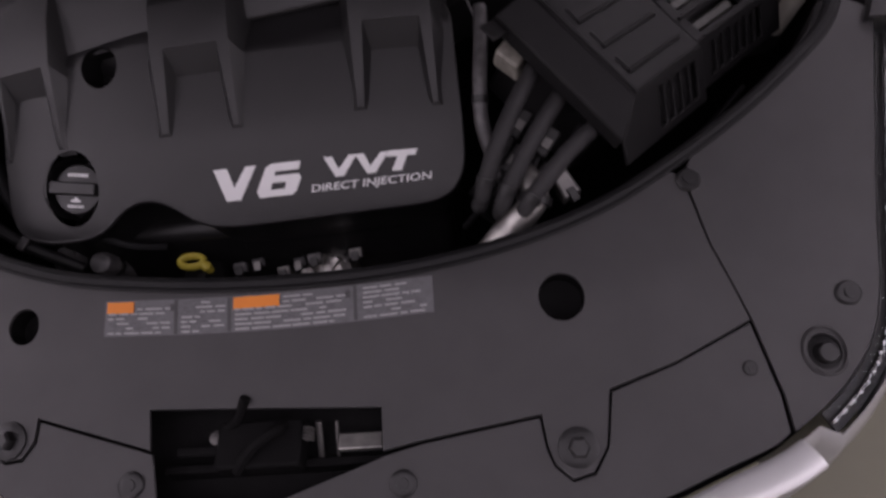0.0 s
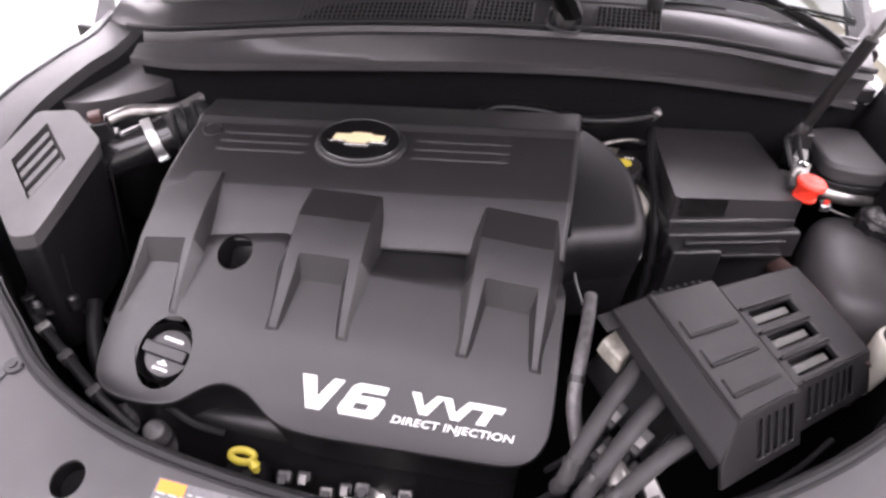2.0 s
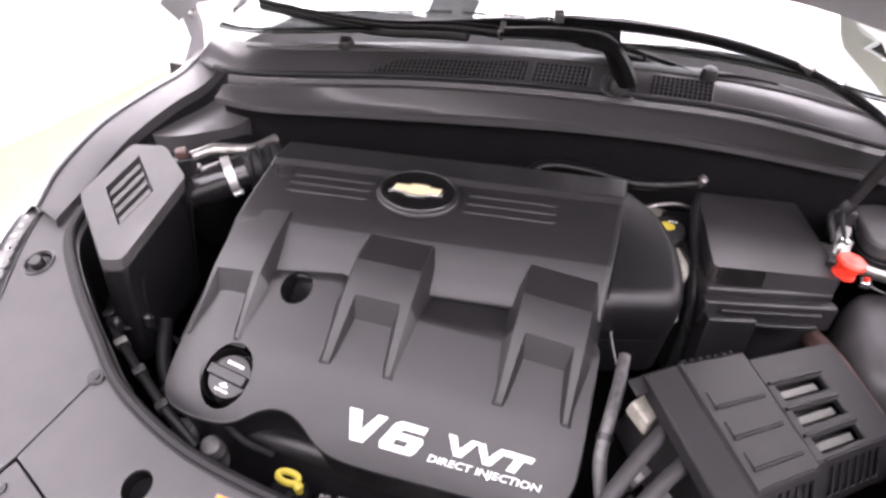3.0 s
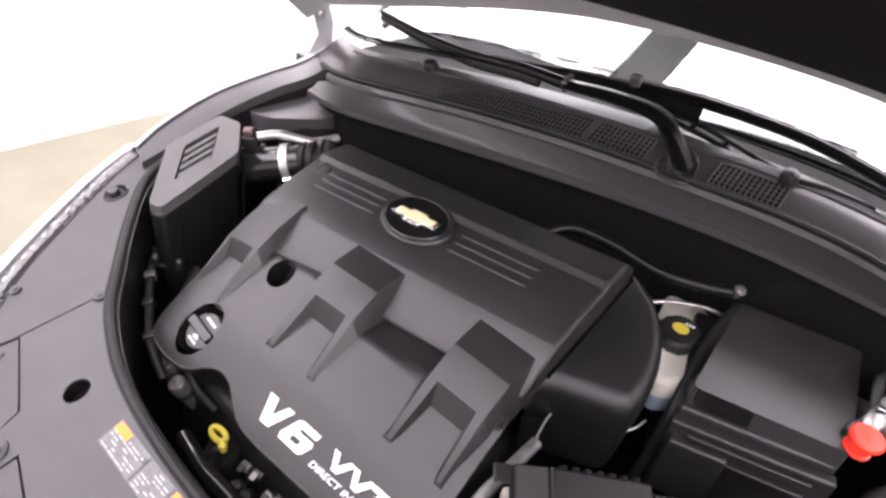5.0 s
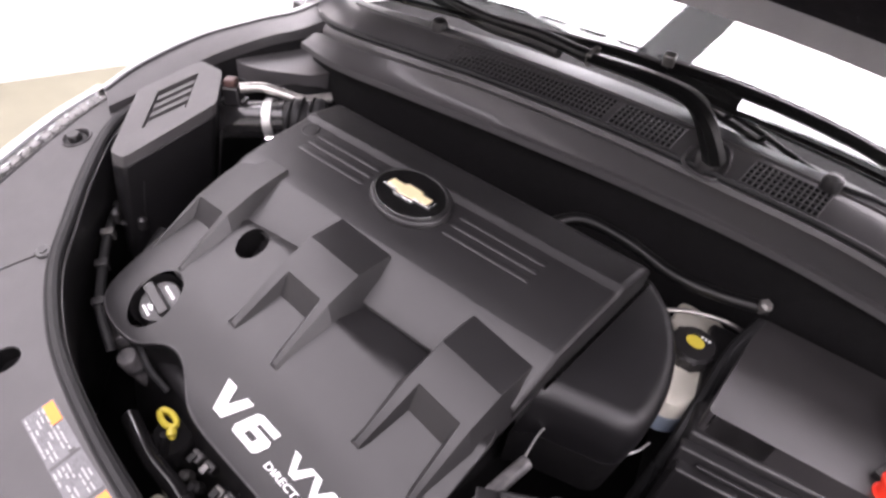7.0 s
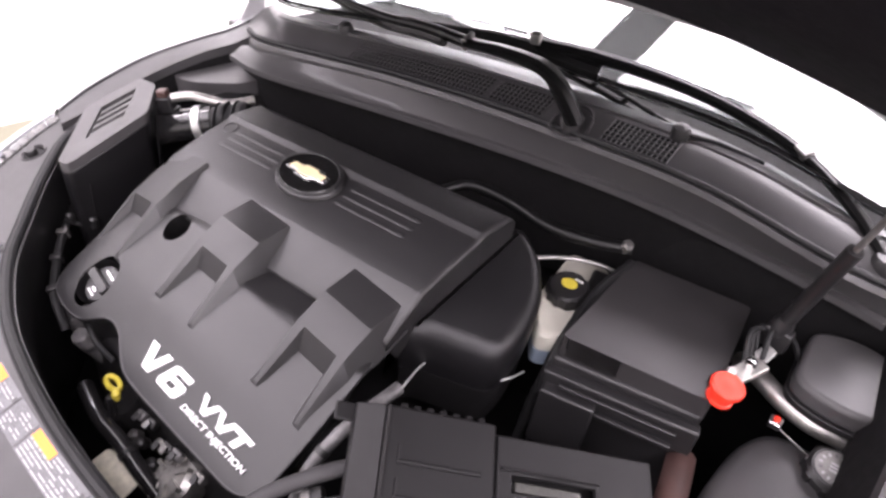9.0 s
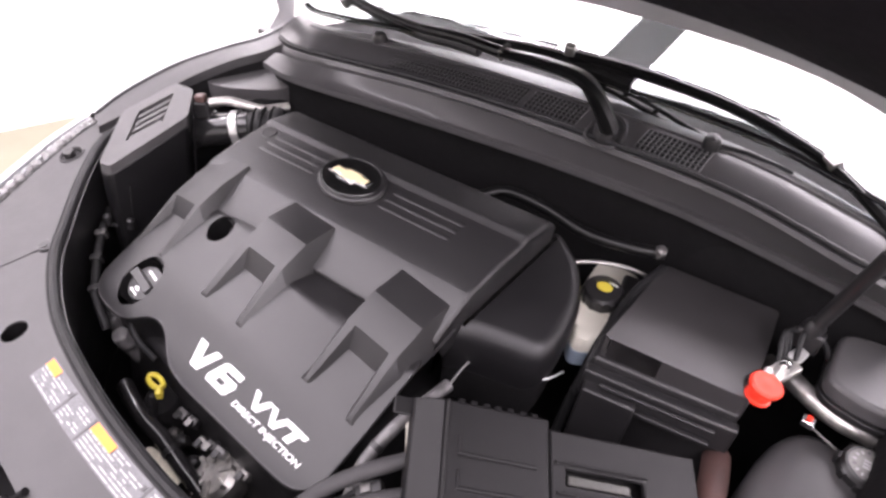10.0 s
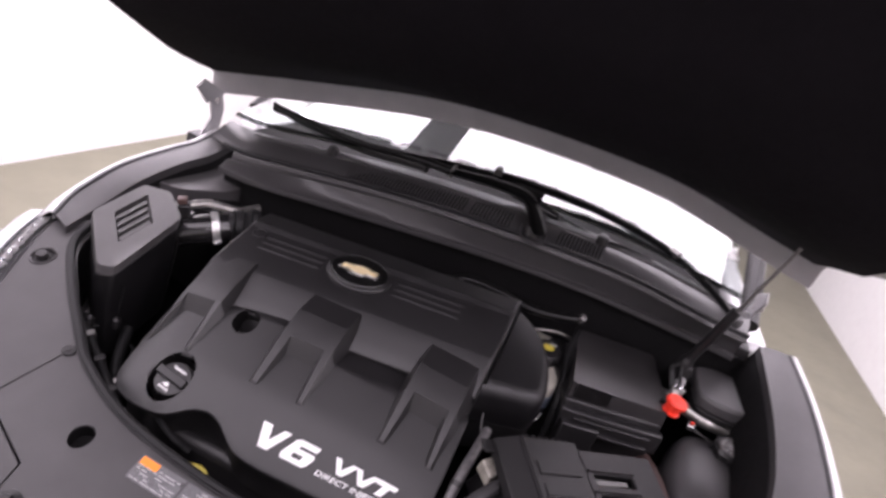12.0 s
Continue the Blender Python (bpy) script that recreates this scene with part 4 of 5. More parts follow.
# alternator-like casting, bracket and hoses in the dark gap in front of the engine
gen = thing("alternator", "ribbed bare metal alternator housing beside the engine", "alternator")
gm = frame_at((0.122, 0.168, 0.675), (-0.3, -0.5, 0.8), (1, 0, 0))
part("housing", lathe([(0.045, -0.03), (0.050, -0.02), (0.050, 0.01), (0.040, 0.022), (0.015, 0.024)], gm, 24), ALLOY, gen)
for k in range(8):
    part("fin", box(-0.004, 0.004, 0.018, 0.046, 0.012, 0.028, m=gm @ pose(0, 0, 0, 0, 0, 45 * k)), ALLOY, gen)
brk = thing("bracket", "pale bare metal bracket below the front hose", "bracket")
part("plate", prism(rounded([(-0.05, -0.025), (0.05, -0.03), (0.05, 0.02), (0.01, 0.035), (-0.045, 0.03)], 0.01), 0.006, frame_at((0.035, 0.091, 0.665), (0.1, -0.3, 1), (1, 0.12, 0))), PALE_METAL, brk, bevel=0.002)
def hose(name, label, pts, r, mat, category="hose", ribs=0):
    t = thing(name, label, category)
    path = spline(pts, 8)
    rad = [r[min(i, len(r) - 1)] for i in range(len(path))] if isinstance(r, list) else r
    part("pipe", tube(path, rad, 14), mat, t)
    r = r[0] if isinstance(r, list) else r
    for k in range(ribs):
        q = path[int((k + 1) * len(path) / (ribs + 1))]
        q2 = path[min(int((k + 1) * len(path) / (ribs + 1)) + 1, len(path) - 1)]
        part("clamp", lathe([(r * 1.0, -0.005), (r * 1.14, -0.005), (r * 1.14, 0.005), (r * 1.0, 0.005)], frame_at(q, Vector(q2) - Vector(q), (0.3, 0.2, 1)), 18), SATIN if mat is not RUBBER else ALLOY, t, "worm-drive hose clamp")
    return t


hose("coolant_hose", "glossy black coolant pipe in front of the engine", [(-0.14, 0.135, 0.715), (-0.055, 0.122, 0.718), (0.005, 0.126, 0.708), (0.066, 0.127, 0.688), (0.138, 0.130, 0.658), (0.26, 0.125, 0.60)], 0.0155, GLOSS_PIPE, ribs=1)
hose("thermostat_pipe", "bare cast metal thermostat pipe with a hose end", [(0.375, 0.065, 0.86), (0.41, 0.085, 0.895), (0.44, 0.105, 0.92), (0.435, 0.135, 0.925), (0.42, 0.16, 0.91)], [0.019] * 8 + [0.017] * 24 + [0.015], ALLOY, "pipe", 1)

# dipstick
dip = thing("dipstick", "yellow ring handle of the oil dipstick", "dipstick")
dm = frame_at((-0.064, 0.160, 0.770), (0.15, -0.25, 1.0), (1, 0.1, -0.2))
ringp = [dm @ Vector((0.0175 * math.cos(a), 0.0085 * math.sin(a), 0)) for a in [2 * math.pi * k / 24 for k in range(25)]]
part("ring", tube(ringp, 0.0050, 10, False, 1.3), YELLOW, dip)
part("stem", tube([dm @ Vector((0.014, -0.004, 0.000)), dm @ Vector((0.021, -0.009, -0.002)), dm @ Vector((0.024, -0.012, -0.012))], [0.006, 0.0085, 0.006], 12), YELLOW, dip)
part("tube", tube([(-0.055, 0.148, 0.75), (-0.05, 0.14, 0.66), (-0.04, 0.17, 0.55)], 0.007, 10), BLACK, dip)
well = thing("dipstick_housing", "dark plastic housing round the dipstick", "housing")
part("body", lathe([(0.036, -0.12), (0.038, 0.0), (0.032, 0.010), (0.015, 0.012)], frame_at((-0.070, 0.170, 0.705), (0, -0.35, 1), (1, 0, 0)), 24), DEEP, well)
coil = thing("solenoid", "dark metal valve solenoid in front of the engine", "solenoid")
for x, y, z, r in ((-0.262, 0.180, 0.775, 0.020), (-0.205, 0.170, 0.770, 0.018)):
    cf = frame_at((x, y, z), (0.05, -0.45, 1), (1, 0, 0))
    part("can", lathe([(r, -0.08), (r * 1.02, 0.004), (r * 0.85, 0.012), (r * 0.3, 0.013)], cf, 20), CAN, coil, "grey metal casing", bevel=0.001)
    part("band", lathe([(r * 1.0, -0.030), (r * 1.08, -0.028), (r * 1.08, -0.020), (r * 1.0, -0.018)], cf, 20), BLACK, coil)
part("plug", box(-0.250, -0.175, 0.190, 0.215, 0.785, 0.806), BLACK, coil, bevel=0.004)
part("latch", box(-0.205, -0.188, 0.186, 0.205, 0.806, 0.812), BAND, coil, bevel=0.001)
part("wire", tube(spline([(-0.22, 0.195, 0.81), (-0.18, 0.178, 0.822), (-0.14, 0.172, 0.805), (-0.10, 0.180, 0.785)], 6), 0.006, 8), RUBBER, coil)
rng = random.Random(21)
for k in range(7):
    x = -0.005 + 0.030 * k + rng.uniform(-0.009, 0.009)
    inj = thing("injector_plug", "small grey or black connector plug on the front of the engine", "connector", "injector plugs")
    im = frame_at((x, 0.176 + 0.012 * (x / 0.2) + rng.uniform(-0.006, 0.006), 0.712 + rng.uniform(-0.015, 0.012)), (rng.uniform(-0.2, 0.2), -0.5, 1), (1, 0.1, 0))
    part("shell", box(-0.011, 0.011, -0.008, 0.009, -0.012, 0.009, m=im), (CAN, BLACK, STEEL, BLACK)[k % 4], inj, bevel=0.003)
    part("clip", box(-0.006, 0.006, -0.013, 0.002, 0.012, 0.015, m=im), BLACK if k % 2 == 0 else STEEL, inj, bevel=0.001)
    part("wire", tube(spline([im @ Vector((0, 0.010, -0.004)), im @ Vector((0.006, 0.024, -0.02)), im @ Vector((0.010, 0.035, -0.06))], 5), 0.004, 8), RUBBER, inj)

# wiring and hoses along the bay's side below the air filter
side_loom = thing("side_loom", "taped black wiring loom with small clips", "cable")
lp = spline([(-0.52, 0.36, 0.86), (-0.467, 0.285, 0.862), (-0.40, 0.235, 0.862), (-0.335, 0.195, 0.855), (-0.27, 0.160, 0.835), (-0.22, 0.150, 0.79)], 6)
part("cable", tube(lp, 0.0085, 10), RUBBER, side_loom)
part("branch", tube(spline([lp[8], (-0.425, 0.29, 0.855), (-0.405, 0.325, 0.83), (-0.36, 0.33, 0.80)], 6), 0.005, 8), RUBBER, side_loom)
for q in (5, 11, 17, 23):
    part("clip", box(-0.007, 0.007, -0.011, 0.011, -0.010, 0.011, m=frame_at(lp[q], (0, -0.3, 1), Vector(lp[q + 1]) - Vector(lp[q]))), STEEL if q == 11 else BLACK, side_loom, bevel=0.002)
hose("vent_pipe", "black rubber breather hose below the air filter box", [(-0.40, 0.34, 0.84), (-0.36, 0.27, 0.80), (-0.31, 0.225, 0.76), (-0.29, 0.20, 0.68)], 0.013, RUBBER, ribs=1)

# ------------------------------------------------------------------ air filter box
air = thing("air_filter_box", "black plastic air filter box with a slotted lid", "air filter")


def z_lid(x, y):
    return 1.049 + 0.188 * (x + 0.537) + 0.451 * (y - 0.412)


lid = rounded([(-0.585, 0.396), (-0.552, 0.507), (-0.478, 0.506), (-0.394, 0.442), (-0.410, 0.278), (-0.449, 0.275)], 0.010, 2)
SLOT_A, SLOT_B, SLOT_D = Vector((-0.539, 0.410)), Vector((-0.518, 0.482)), Vector((-0.459, 0.337))


def slot_at(u, v):
    """u along a slot, v across the row of slots, both 0 to 1."""
    return tuple(SLOT_A + (SLOT_B - SLOT_A) * u + (SLOT_D - SLOT_A) * v)


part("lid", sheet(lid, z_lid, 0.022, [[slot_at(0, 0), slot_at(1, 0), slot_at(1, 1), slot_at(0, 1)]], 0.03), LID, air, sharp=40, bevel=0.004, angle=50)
part("slot_tray", sheet([slot_at(-0.03, -0.02), slot_at(1.03, -0.02), slot_at(1.03, 1.02), slot_at(-0.03, 1.02)], lambda x, y: z_lid(x, y) - 0.016, 0.004, (), 0.04), BLACK, air)
for k in range(4):
    v0, v1 = 0.13 + 0.235 * k, 0.245 + 0.235 * k
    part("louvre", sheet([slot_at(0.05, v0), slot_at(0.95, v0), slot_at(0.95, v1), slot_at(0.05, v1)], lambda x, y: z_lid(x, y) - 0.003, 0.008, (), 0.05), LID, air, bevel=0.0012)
body_rings = []
for dz, k in ((-0.020, 1.0), (-0.06, 0.99), (-0.16, 0.95), (-0.24, 0.90)):
    cxx = sum(p[0] for p in lid) / len(lid)
    cyy = sum(p[1] for p in lid) / len(lid)
    body_rings.append([(cxx + (x - cxx) * k + 0.006 * (1 - k) * 10, cyy + (y - cyy) * k, max(z_lid(x, y) + dz, 0.78 + 0.1 * (y - 0.3)) if dz < -0.1 else z_lid(x, y) + dz) for x, y in lid])
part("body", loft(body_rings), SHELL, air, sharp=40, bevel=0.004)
for k in range(4):
    y = 0.31 + 0.05 * k
    part("body_rib", tube([(-0.404, y, z_lid(-0.404, y) - 0.07), (-0.412, y, 0.84)], 0.002, 6), BLACK, air)
for x, y in ((-0.44, 0.27), (-0.40, 0.30)):
    part("clip", lathe([(0.009, 0), (0.009, 0.02), (0.004, 0.024)], pose(x, y, 0.862), 10), SATIN, air)

intake = thing("intake_tube", "shiny black intake tube with a bright metal clamp", "intake tube")
tp = spline([(-0.470, 0.480, 1.005), (-0.427, 0.508, 1.024), (-0.380, 0.542, 1.042), (-0.338, 0.578, 1.056), (-0.300, 0.618, 1.066)], 6)
part("sleeve", tube(tp[:17], 0.036, 22), GLOSS_PIPE, intake)
part("bellows", tube(tp[16:], [0.034 if k % 4 < 2 else 0.039 for k in range(len(tp) - 16)], 22), RUBBER, intake)
part("clamp", lathe([(0.0365, -0.008), (0.0395, -0.008), (0.0395, 0.008), (0.0365, 0.008)], frame_at(tp[13], Vector(tp[15]) - Vector(tp[12]), (0, 0, 1)), 28), BAND, intake, "bright metal band clamp")
part("clamp_screw", tube([(-0.352, 0.520, 1.022), (-0.340, 0.533, 1.026)], 0.005, 8), CHROME, intake)
for k in range(3):
    q = tp[17 + 2 * k] if 17 + 2 * k < len(tp) else tp[-1]
    part("bellow_ring", lathe([(0.034, -0.004), (0.043, 0.0), (0.034, 0.004)], frame_at(q, (0.75, 0.6, 0.05), (0, 0, 1)), 24), RUBBER, intake)
sens = thing("air_flow_sensor", "black air flow sensor block with a copper-brown top", "sensor")
sm = frame_at((-0.437, 0.508, 1.062), (-0.1, -0.2, 1), (0.8, 0.55, 0))
part("block", box(-0.016, 0.016, -0.014, 0.014, -0.02, 0.030, m=sm), SATIN, sens, bevel=0.003)
part("plug", box(-0.011, 0.011, -0.010, 0.010, 0.030, 0.045, m=sm), BROWN, sens, "copper-brown plug", bevel=0.003)
part("flange", box(-0.024, 0.024, -0.010, 0.010, -0.006, 0.004, m=sm), SATIN, sens, bevel=0.002)
hose("vacuum_pipe", "bright curved metal pipe behind the intake tube", [(-0.428, 0.512, 1.090), (-0.405, 0.545, 1.096), (-0.380, 0.573, 1.090), (-0.351, 0.600, 1.086), (-0.333, 0.650, 1.090)], 0.0095, ALLOY, "pipe")

# ------------------------------------------------------------------ strut tower covers
def strut_cover(poly, z, slope, label):
    s = thing("strut_cover", label, "cover", "strut covers")
    cx, cy = sum(p[0] for p in poly) / len(poly), sum(p[1] for p in poly) / len(poly)
    part("top", sheet(rounded(poly, 0.03), lambda x, y: z + slope * (y - poly[0][1]), 0.035, (), 0.04), LID, s, sharp=40, bevel=0.008, segs=3, angle=50)
    lo = [((p[0] - cx) * 1.03 + cx, (p[1] - cy) * 1.03 + cy) for p in poly]
    part("rim", sheet(rounded(lo, 0.03), lambda x, y: z - 0.034 + slope * (y - poly[0][1]), 0.012, (), 0.05), BLACK, s, sharp=40, bevel=0.003)
    return s


strut_cover([(-0.600, 0.600), (-0.530, 0.615), (-0.445, 0.690), (-0.430, 0.745), (-0.500, 0.790), (-0.575, 0.740)], 1.062, 0.16, "flat black plastic cover over the strut tower")
strut_cover([(0.815, 0.815), (0.880, 0.805), (0.945, 0.82), (0.950, 0.96), (0.87, 0.975), (0.800, 0.945)], 1.060, 0.10, "flat black plastic cover over the strut tower")
tower = thing("strut_tower", "dark rounded metal strut tower", "strut tower")
part("dome", lathe([(0.085, -0.25), (0.082, -0.06), (0.07, -0.02), (0.03, 0.0)], pose(-0.47, 0.70, 1.055, 6, 8), 28), DEEP, tower)

# ------------------------------------------------------------------ battery
bat = thing("battery_box", "black plastic battery box with a smooth lid", "battery")
BP = [(0.523, 0.622), (0.748, 0.684), (0.703, 0.945), (0.500, 0.893)]
part("lid", sheet(rounded(BP, 0.012), lambda x, y: 1.046 - 0.02 * (x - 0.6) + 0.02 * (y - 0.7), 0.045, (), 0.04), BATTERY_LID, bat, sharp=40, bevel=0.005, segs=3, angle=50)
bu = (Vector((0.745, 0.686, 0)) - Vector((0.525, 0.616, 0))).normalized()
bv = Vector((-bu.y, bu.x, 0))
bm4 = Matrix(((bu.x, bv.x, 0, 0.525), (bu.y, bv.y, 0, 0.616), (0, 0, 1, 1.0), (0, 0, 0, 1)))
part("case", box(-0.004, 0.232, -0.004, 0.265, -0.24, 0.008, m=bm4), BLACK, bat, bevel=0.006)
part("front_ledge", box(-0.010, 0.236, -0.024, -0.002, -0.06, -0.008, m=bm4), BLACK, bat, bevel=0.004)
part("front_rib", box(0.020, 0.205, -0.033, -0.026, -0.026, -0.019, m=bm4), BLACK, bat, bevel=0.002)
part("front_rib", box(0.085, 0.205, -0.036, -0.026, -0.052, -0.044, m=bm4), BLACK, bat, bevel=0.002)
part("front_block", box(-0.004, 0.085, -0.045, -0.012, -0.15, -0.030, m=bm4), BLACK, bat, bevel=0.004)
loom = thing("cable_loom", "taped black cable loom beside the battery", "cable")
for k in range(4):
    part("cable", tube(spline([(0.500 + 0.008 * k, 0.88, 1.05 - 0.01 * k), (0.495 + 0.007 * k, 0.78, 1.035), (0.505 + 0.006 * k, 0.68, 1.00 - 0.015 * k), (0.512, 0.62, 0.93), (0.51, 0.60, 0.80)], 6), 0.009, 8), RUBBER, loom)

red = thing("terminal_cap", "bright red plastic cap over the battery terminal", "terminal cap")
rm = frame_at((0.751, 0.702, 1.054), (0.10, -0.10, 1), (1, 0.3, 0))
part("cap", lathe([(0.0175, -0.012), (0.0190, 0.002), (0.0200, 0.009), (0.0245, 0.011), (0.0255, 0.018), (0.0225, 0.022), (0.0130, 0.021), (0.006, 0.0225)], rm, 28), RED, red, bevel=0.001)
part("rim", lathe([(0.0175, -0.014), (0.0200, -0.013), (0.0200, -0.009), (0.0175, -0.008)], rm, 24), RED, red)
clampt = thing("battery_clamp", "bare metal battery terminal clamp with a bolt", "clamp")
cm = frame_at((0.752, 0.765, 1.045), (0, -0.1, 1), (0.3, 1, 0))
part("strap", prism(rounded([(-0.045, -0.014), (0.05, -0.018), (0.05, 0.014), (-0.045, 0.012)], 0.006), 0.010, cm), ALLOY, clampt, bevel=0.002)
part("bolt", lathe([(0.009, 0.01), (0.009, 0.024), (0.004, 0.026)], cm @ pose(0.02, 0, 0), 8), CHROME, clampt)
part("bolt", lathe([(0.008, 0.01), (0.008, 0.030), (0.004, 0.034)], cm @ pose(-0.028, 0.0, 0), 8), ALLOY, clampt)
part("wire", tube(spline([cm @ Vector((0.05, 0.0, 0.01)), cm @ Vector((0.085, 0.02, 0.04)), cm @ Vector((0.12, 0.0, 0.02)), cm @ Vector((0.13, -0.03, -0.03))], 6), 0.0045, 10), RUBBER, clampt)

part("bracket", box(-0.052, -0.022, -0.020, 0.016, -0.012, 0.016, m=cm), BLACK, clampt, bevel=0.003)
part("lug", prism(rounded([(-0.012, -0.012), (0.014, -0.010), (0.014, 0.010), (-0.012, 0.012)], 0.005), 0.006, cm @ pose(0.062, 0.004, 0.012, 0, -25)), BAND, clampt, bevel=0.001)
for k in range(3):
    part("wire", tube(spline([cm @ Vector((0.03 + 0.012 * k, 0.014, 0.004)), cm @ Vector((0.06 + 0.01 * k, 0.038, 0.035)), cm @ Vector((0.10, 0.030 - 0.01 * k, 0.02)), cm @ Vector((0.14, 0.02, -0.05))], 6), 0.0045, 8), RUBBER, clampt)

hose("refrigerant_pipe", "bright bare aluminium air conditioning pipe", [(0.735, 0.895, 0.975), (0.757, 0.868, 0.994), (0.787, 0.842, 1.002), (0.825, 0.826, 1.000), (0.868, 0.822, 0.996), (0.912, 0.831, 0.993), (0.945, 0.842, 0.982), (0.975, 0.86, 0.95)], 0.0165, ALLOY, "pipe")
clip = thing("pipe_clip", "small bright metal clip on the pipe", "clip")
part("band", box(-0.010, 0.010, -0.008, 0.008, -0.006, 0.010, m=frame_at((0.828, 0.790, 0.984), (0, -0.3, 1), (1, 0.1, 0))), CHROME, clip, bevel=0.002)
part("screw", lathe([(0.005, 0.01), (0.005, 0.016), (0.002, 0.017)], frame_at((0.828, 0.790, 0.984), (0, -0.3, 1), (1, 0.1, 0)), 8), RED, clip)
part("rod", tube([(0.834, 0.786, 0.984), (0.888, 0.782, 0.972)], 0.0013, 6), STEEL, clip)

tank = thing("coolant_tank", "dark rounded coolant tank with a black cap", "coolant tank")
def tank_ring(k, z):
    out = []
    for q in range(28):
        c, n = math.cos(math.tau * q / 28), math.sin(math.tau * q / 28)
        y = 0.690 + k * 0.128 * math.copysign(abs(n) ** 0.7, n)
        out.append((0.886 + k * 0.090 * math.copysign(abs(c) ** 0.7, c), y, z + 0.22 * (y - 0.74)))
    return out


part("body", loft([tank_ring(k, z) for k, z in ((0.9, 0.72), (1.0, 0.80), (1.0, 0.895), (0.97, 0.925), (0.90, 0.945), (0.75, 0.958), (0.4, 0.965))]), LID, tank, sharp=50)
tm = frame_at((0.922, 0.772, 0.962), (0.05, -0.25, 1), (1, 0.1, 0))
ccap = part("cap", lathe([(0.036, 0.0), (0.037, 0.026), (0.032, 0.032), (0.020, 0.032)], tm, 24), SATIN, tank)
part("disc", lathe([(0.028, 0.0322), (0.028, 0.0335), (0.010, 0.0335)], tm, 28), STEEL, ccap, "printed grey disc")
for k in range(14):
    a = 2 * math.pi * k / 14
    part("print", prism(circle(0.021 * math.cos(a), 0.021 * math.sin(a), 0.0032, 0.0022, 8, a), 0.0006, tm @ pose(0, 0, 0.0337)), PALE_INK if k % 4 else DARK_INK, ccap)
for k in range(3):
    part("print", prism([(-0.008, -0.008 + 0.006 * k), (0.009 - 0.003 * k, -0.008 + 0.006 * k), (0.009 - 0.003 * k, -0.0045 + 0.006 * k), (-0.008, -0.0045 + 0.006 * k)], 0.0006, tm @ pose(0, 0, 0.0337)), PALE_INK, ccap)
for k in range(8):
    part("grip", box(0.034, 0.040, -0.006, 0.006, 0.002, 0.026, m=tm @ pose(0, 0, 0, 0, 0, 45 * k)), SATIN, ccap, bevel=0.002)
rail = thing("side_member", "rust-brown primed body side member", "body panel")
part("member", tube(spline([(0.745, 0.70, 0.90), (0.765, 0.62, 0.915), (0.785, 0.53, 0.92), (0.805, 0.475, 0.915), (0.815, 0.44, 0.90)], 6), 0.024, 12, True, 0.7), BROWN, rail)
wash = thing("washer_filler", "white washer fluid filler neck with a dark cap", "filler neck")
wm = frame_at((0.885, 0.497, 0.918), (0.1, -0.15, 1), (1, 0, 0))
part("neck", lathe([(0.022, -0.12), (0.026, -0.04), (0.030, -0.006), (0.029, 0.003), (0.022, 0.006)], wm, 24), TANK, wash)
part("cap", lathe([(0.024, 0.005), (0.025, 0.014), (0.020, 0.018), (0.008, 0.019)], wm, 24), SATIN, wash)

# ------------------------------------------------------------------ brake fluid reservoir
res = thing("fluid_reservoir", "milky white brake fluid reservoir with a black cap", "reservoir")
def rring(z, k):
    return [(0.438 + k * dx, 0.778 + k * dy, z) for dx, dy in rounded([(0.030, -0.13), (0.065, -0.10), (0.020, 0.135), (-0.065, 0.125), (-0.030, -0.05)], 0.02)]
part("body", loft([rring(0.915, 0.9), rring(0.925, 0.99), rring(0.985, 1.0), rring(0.992, 0.93)]), TANK, res, sharp=50)
part("level_band", loft([rring(0.924, 1.008), rring(0.954, 1.012)]), FLUID, res, "bluish fluid level")
rc = frame_at((0.447, 0.768, 0.998), (-0.03, -0.2, 1), (1, 0, 0))
rcap = part("cap", lathe([(0.036, 0.0), (0.037, 0.022), (0.033, 0.028), (0.02, 0.029)], rc, 28), SATIN, res, "black screw cap")
part("mark", prism(circle(0, 0.002, 0.015, 0.012, 24), 0.0008, rc @ pose(0, 0, 0.0292)), YELLOW, rcap, "yellow printed symbol")
for k in range(3):
    part("print", prism([(0.012 + 0.006 * k, 0.016), (0.016 + 0.006 * k, 0.016), (0.016 + 0.006 * k, 0.020), (0.012 + 0.006 * k, 0.020)], 0.0006, rc @ pose(-0.01, 0, 0.0292)), WHITE_INK, rcap)
for k in range(12):
    part("grip", box(0.035, 0.0395, -0.004, 0.004, 0.002, 0.022, m=rc @ pose(0, 0, 0, 0, 0, 30 * k)), SATIN, rcap, bevel=0.0015)
hose("heater_pipe", "black heater pipe running along the firewall", [(0.15, 0.735, 1.075), (0.19, 0.775, 1.095), (0.27, 0.795, 1.093), (0.36, 0.80, 1.085), (0.44, 0.825, 1.088), (0.50, 0.855, 1.095)], 0.011, WIPER, "pipe")
hose("brake_pipe", "thin bright metal brake pipe", [(0.375, 0.755, 1.045), (0.41, 0.79, 1.050), (0.455, 0.83, 1.045), (0.49, 0.86, 1.03)], 0.004, ALLOY, "pipe")
fit = thing("pipe_fitting", "small bare metal pipe fitting", "fitting")
part("nut", lathe([(0.010, -0.01), (0.011, 0.01), (0.006, 0.014)], pose(0.492, 0.845, 1.098, 20, 20), 6), STEEL, fit)

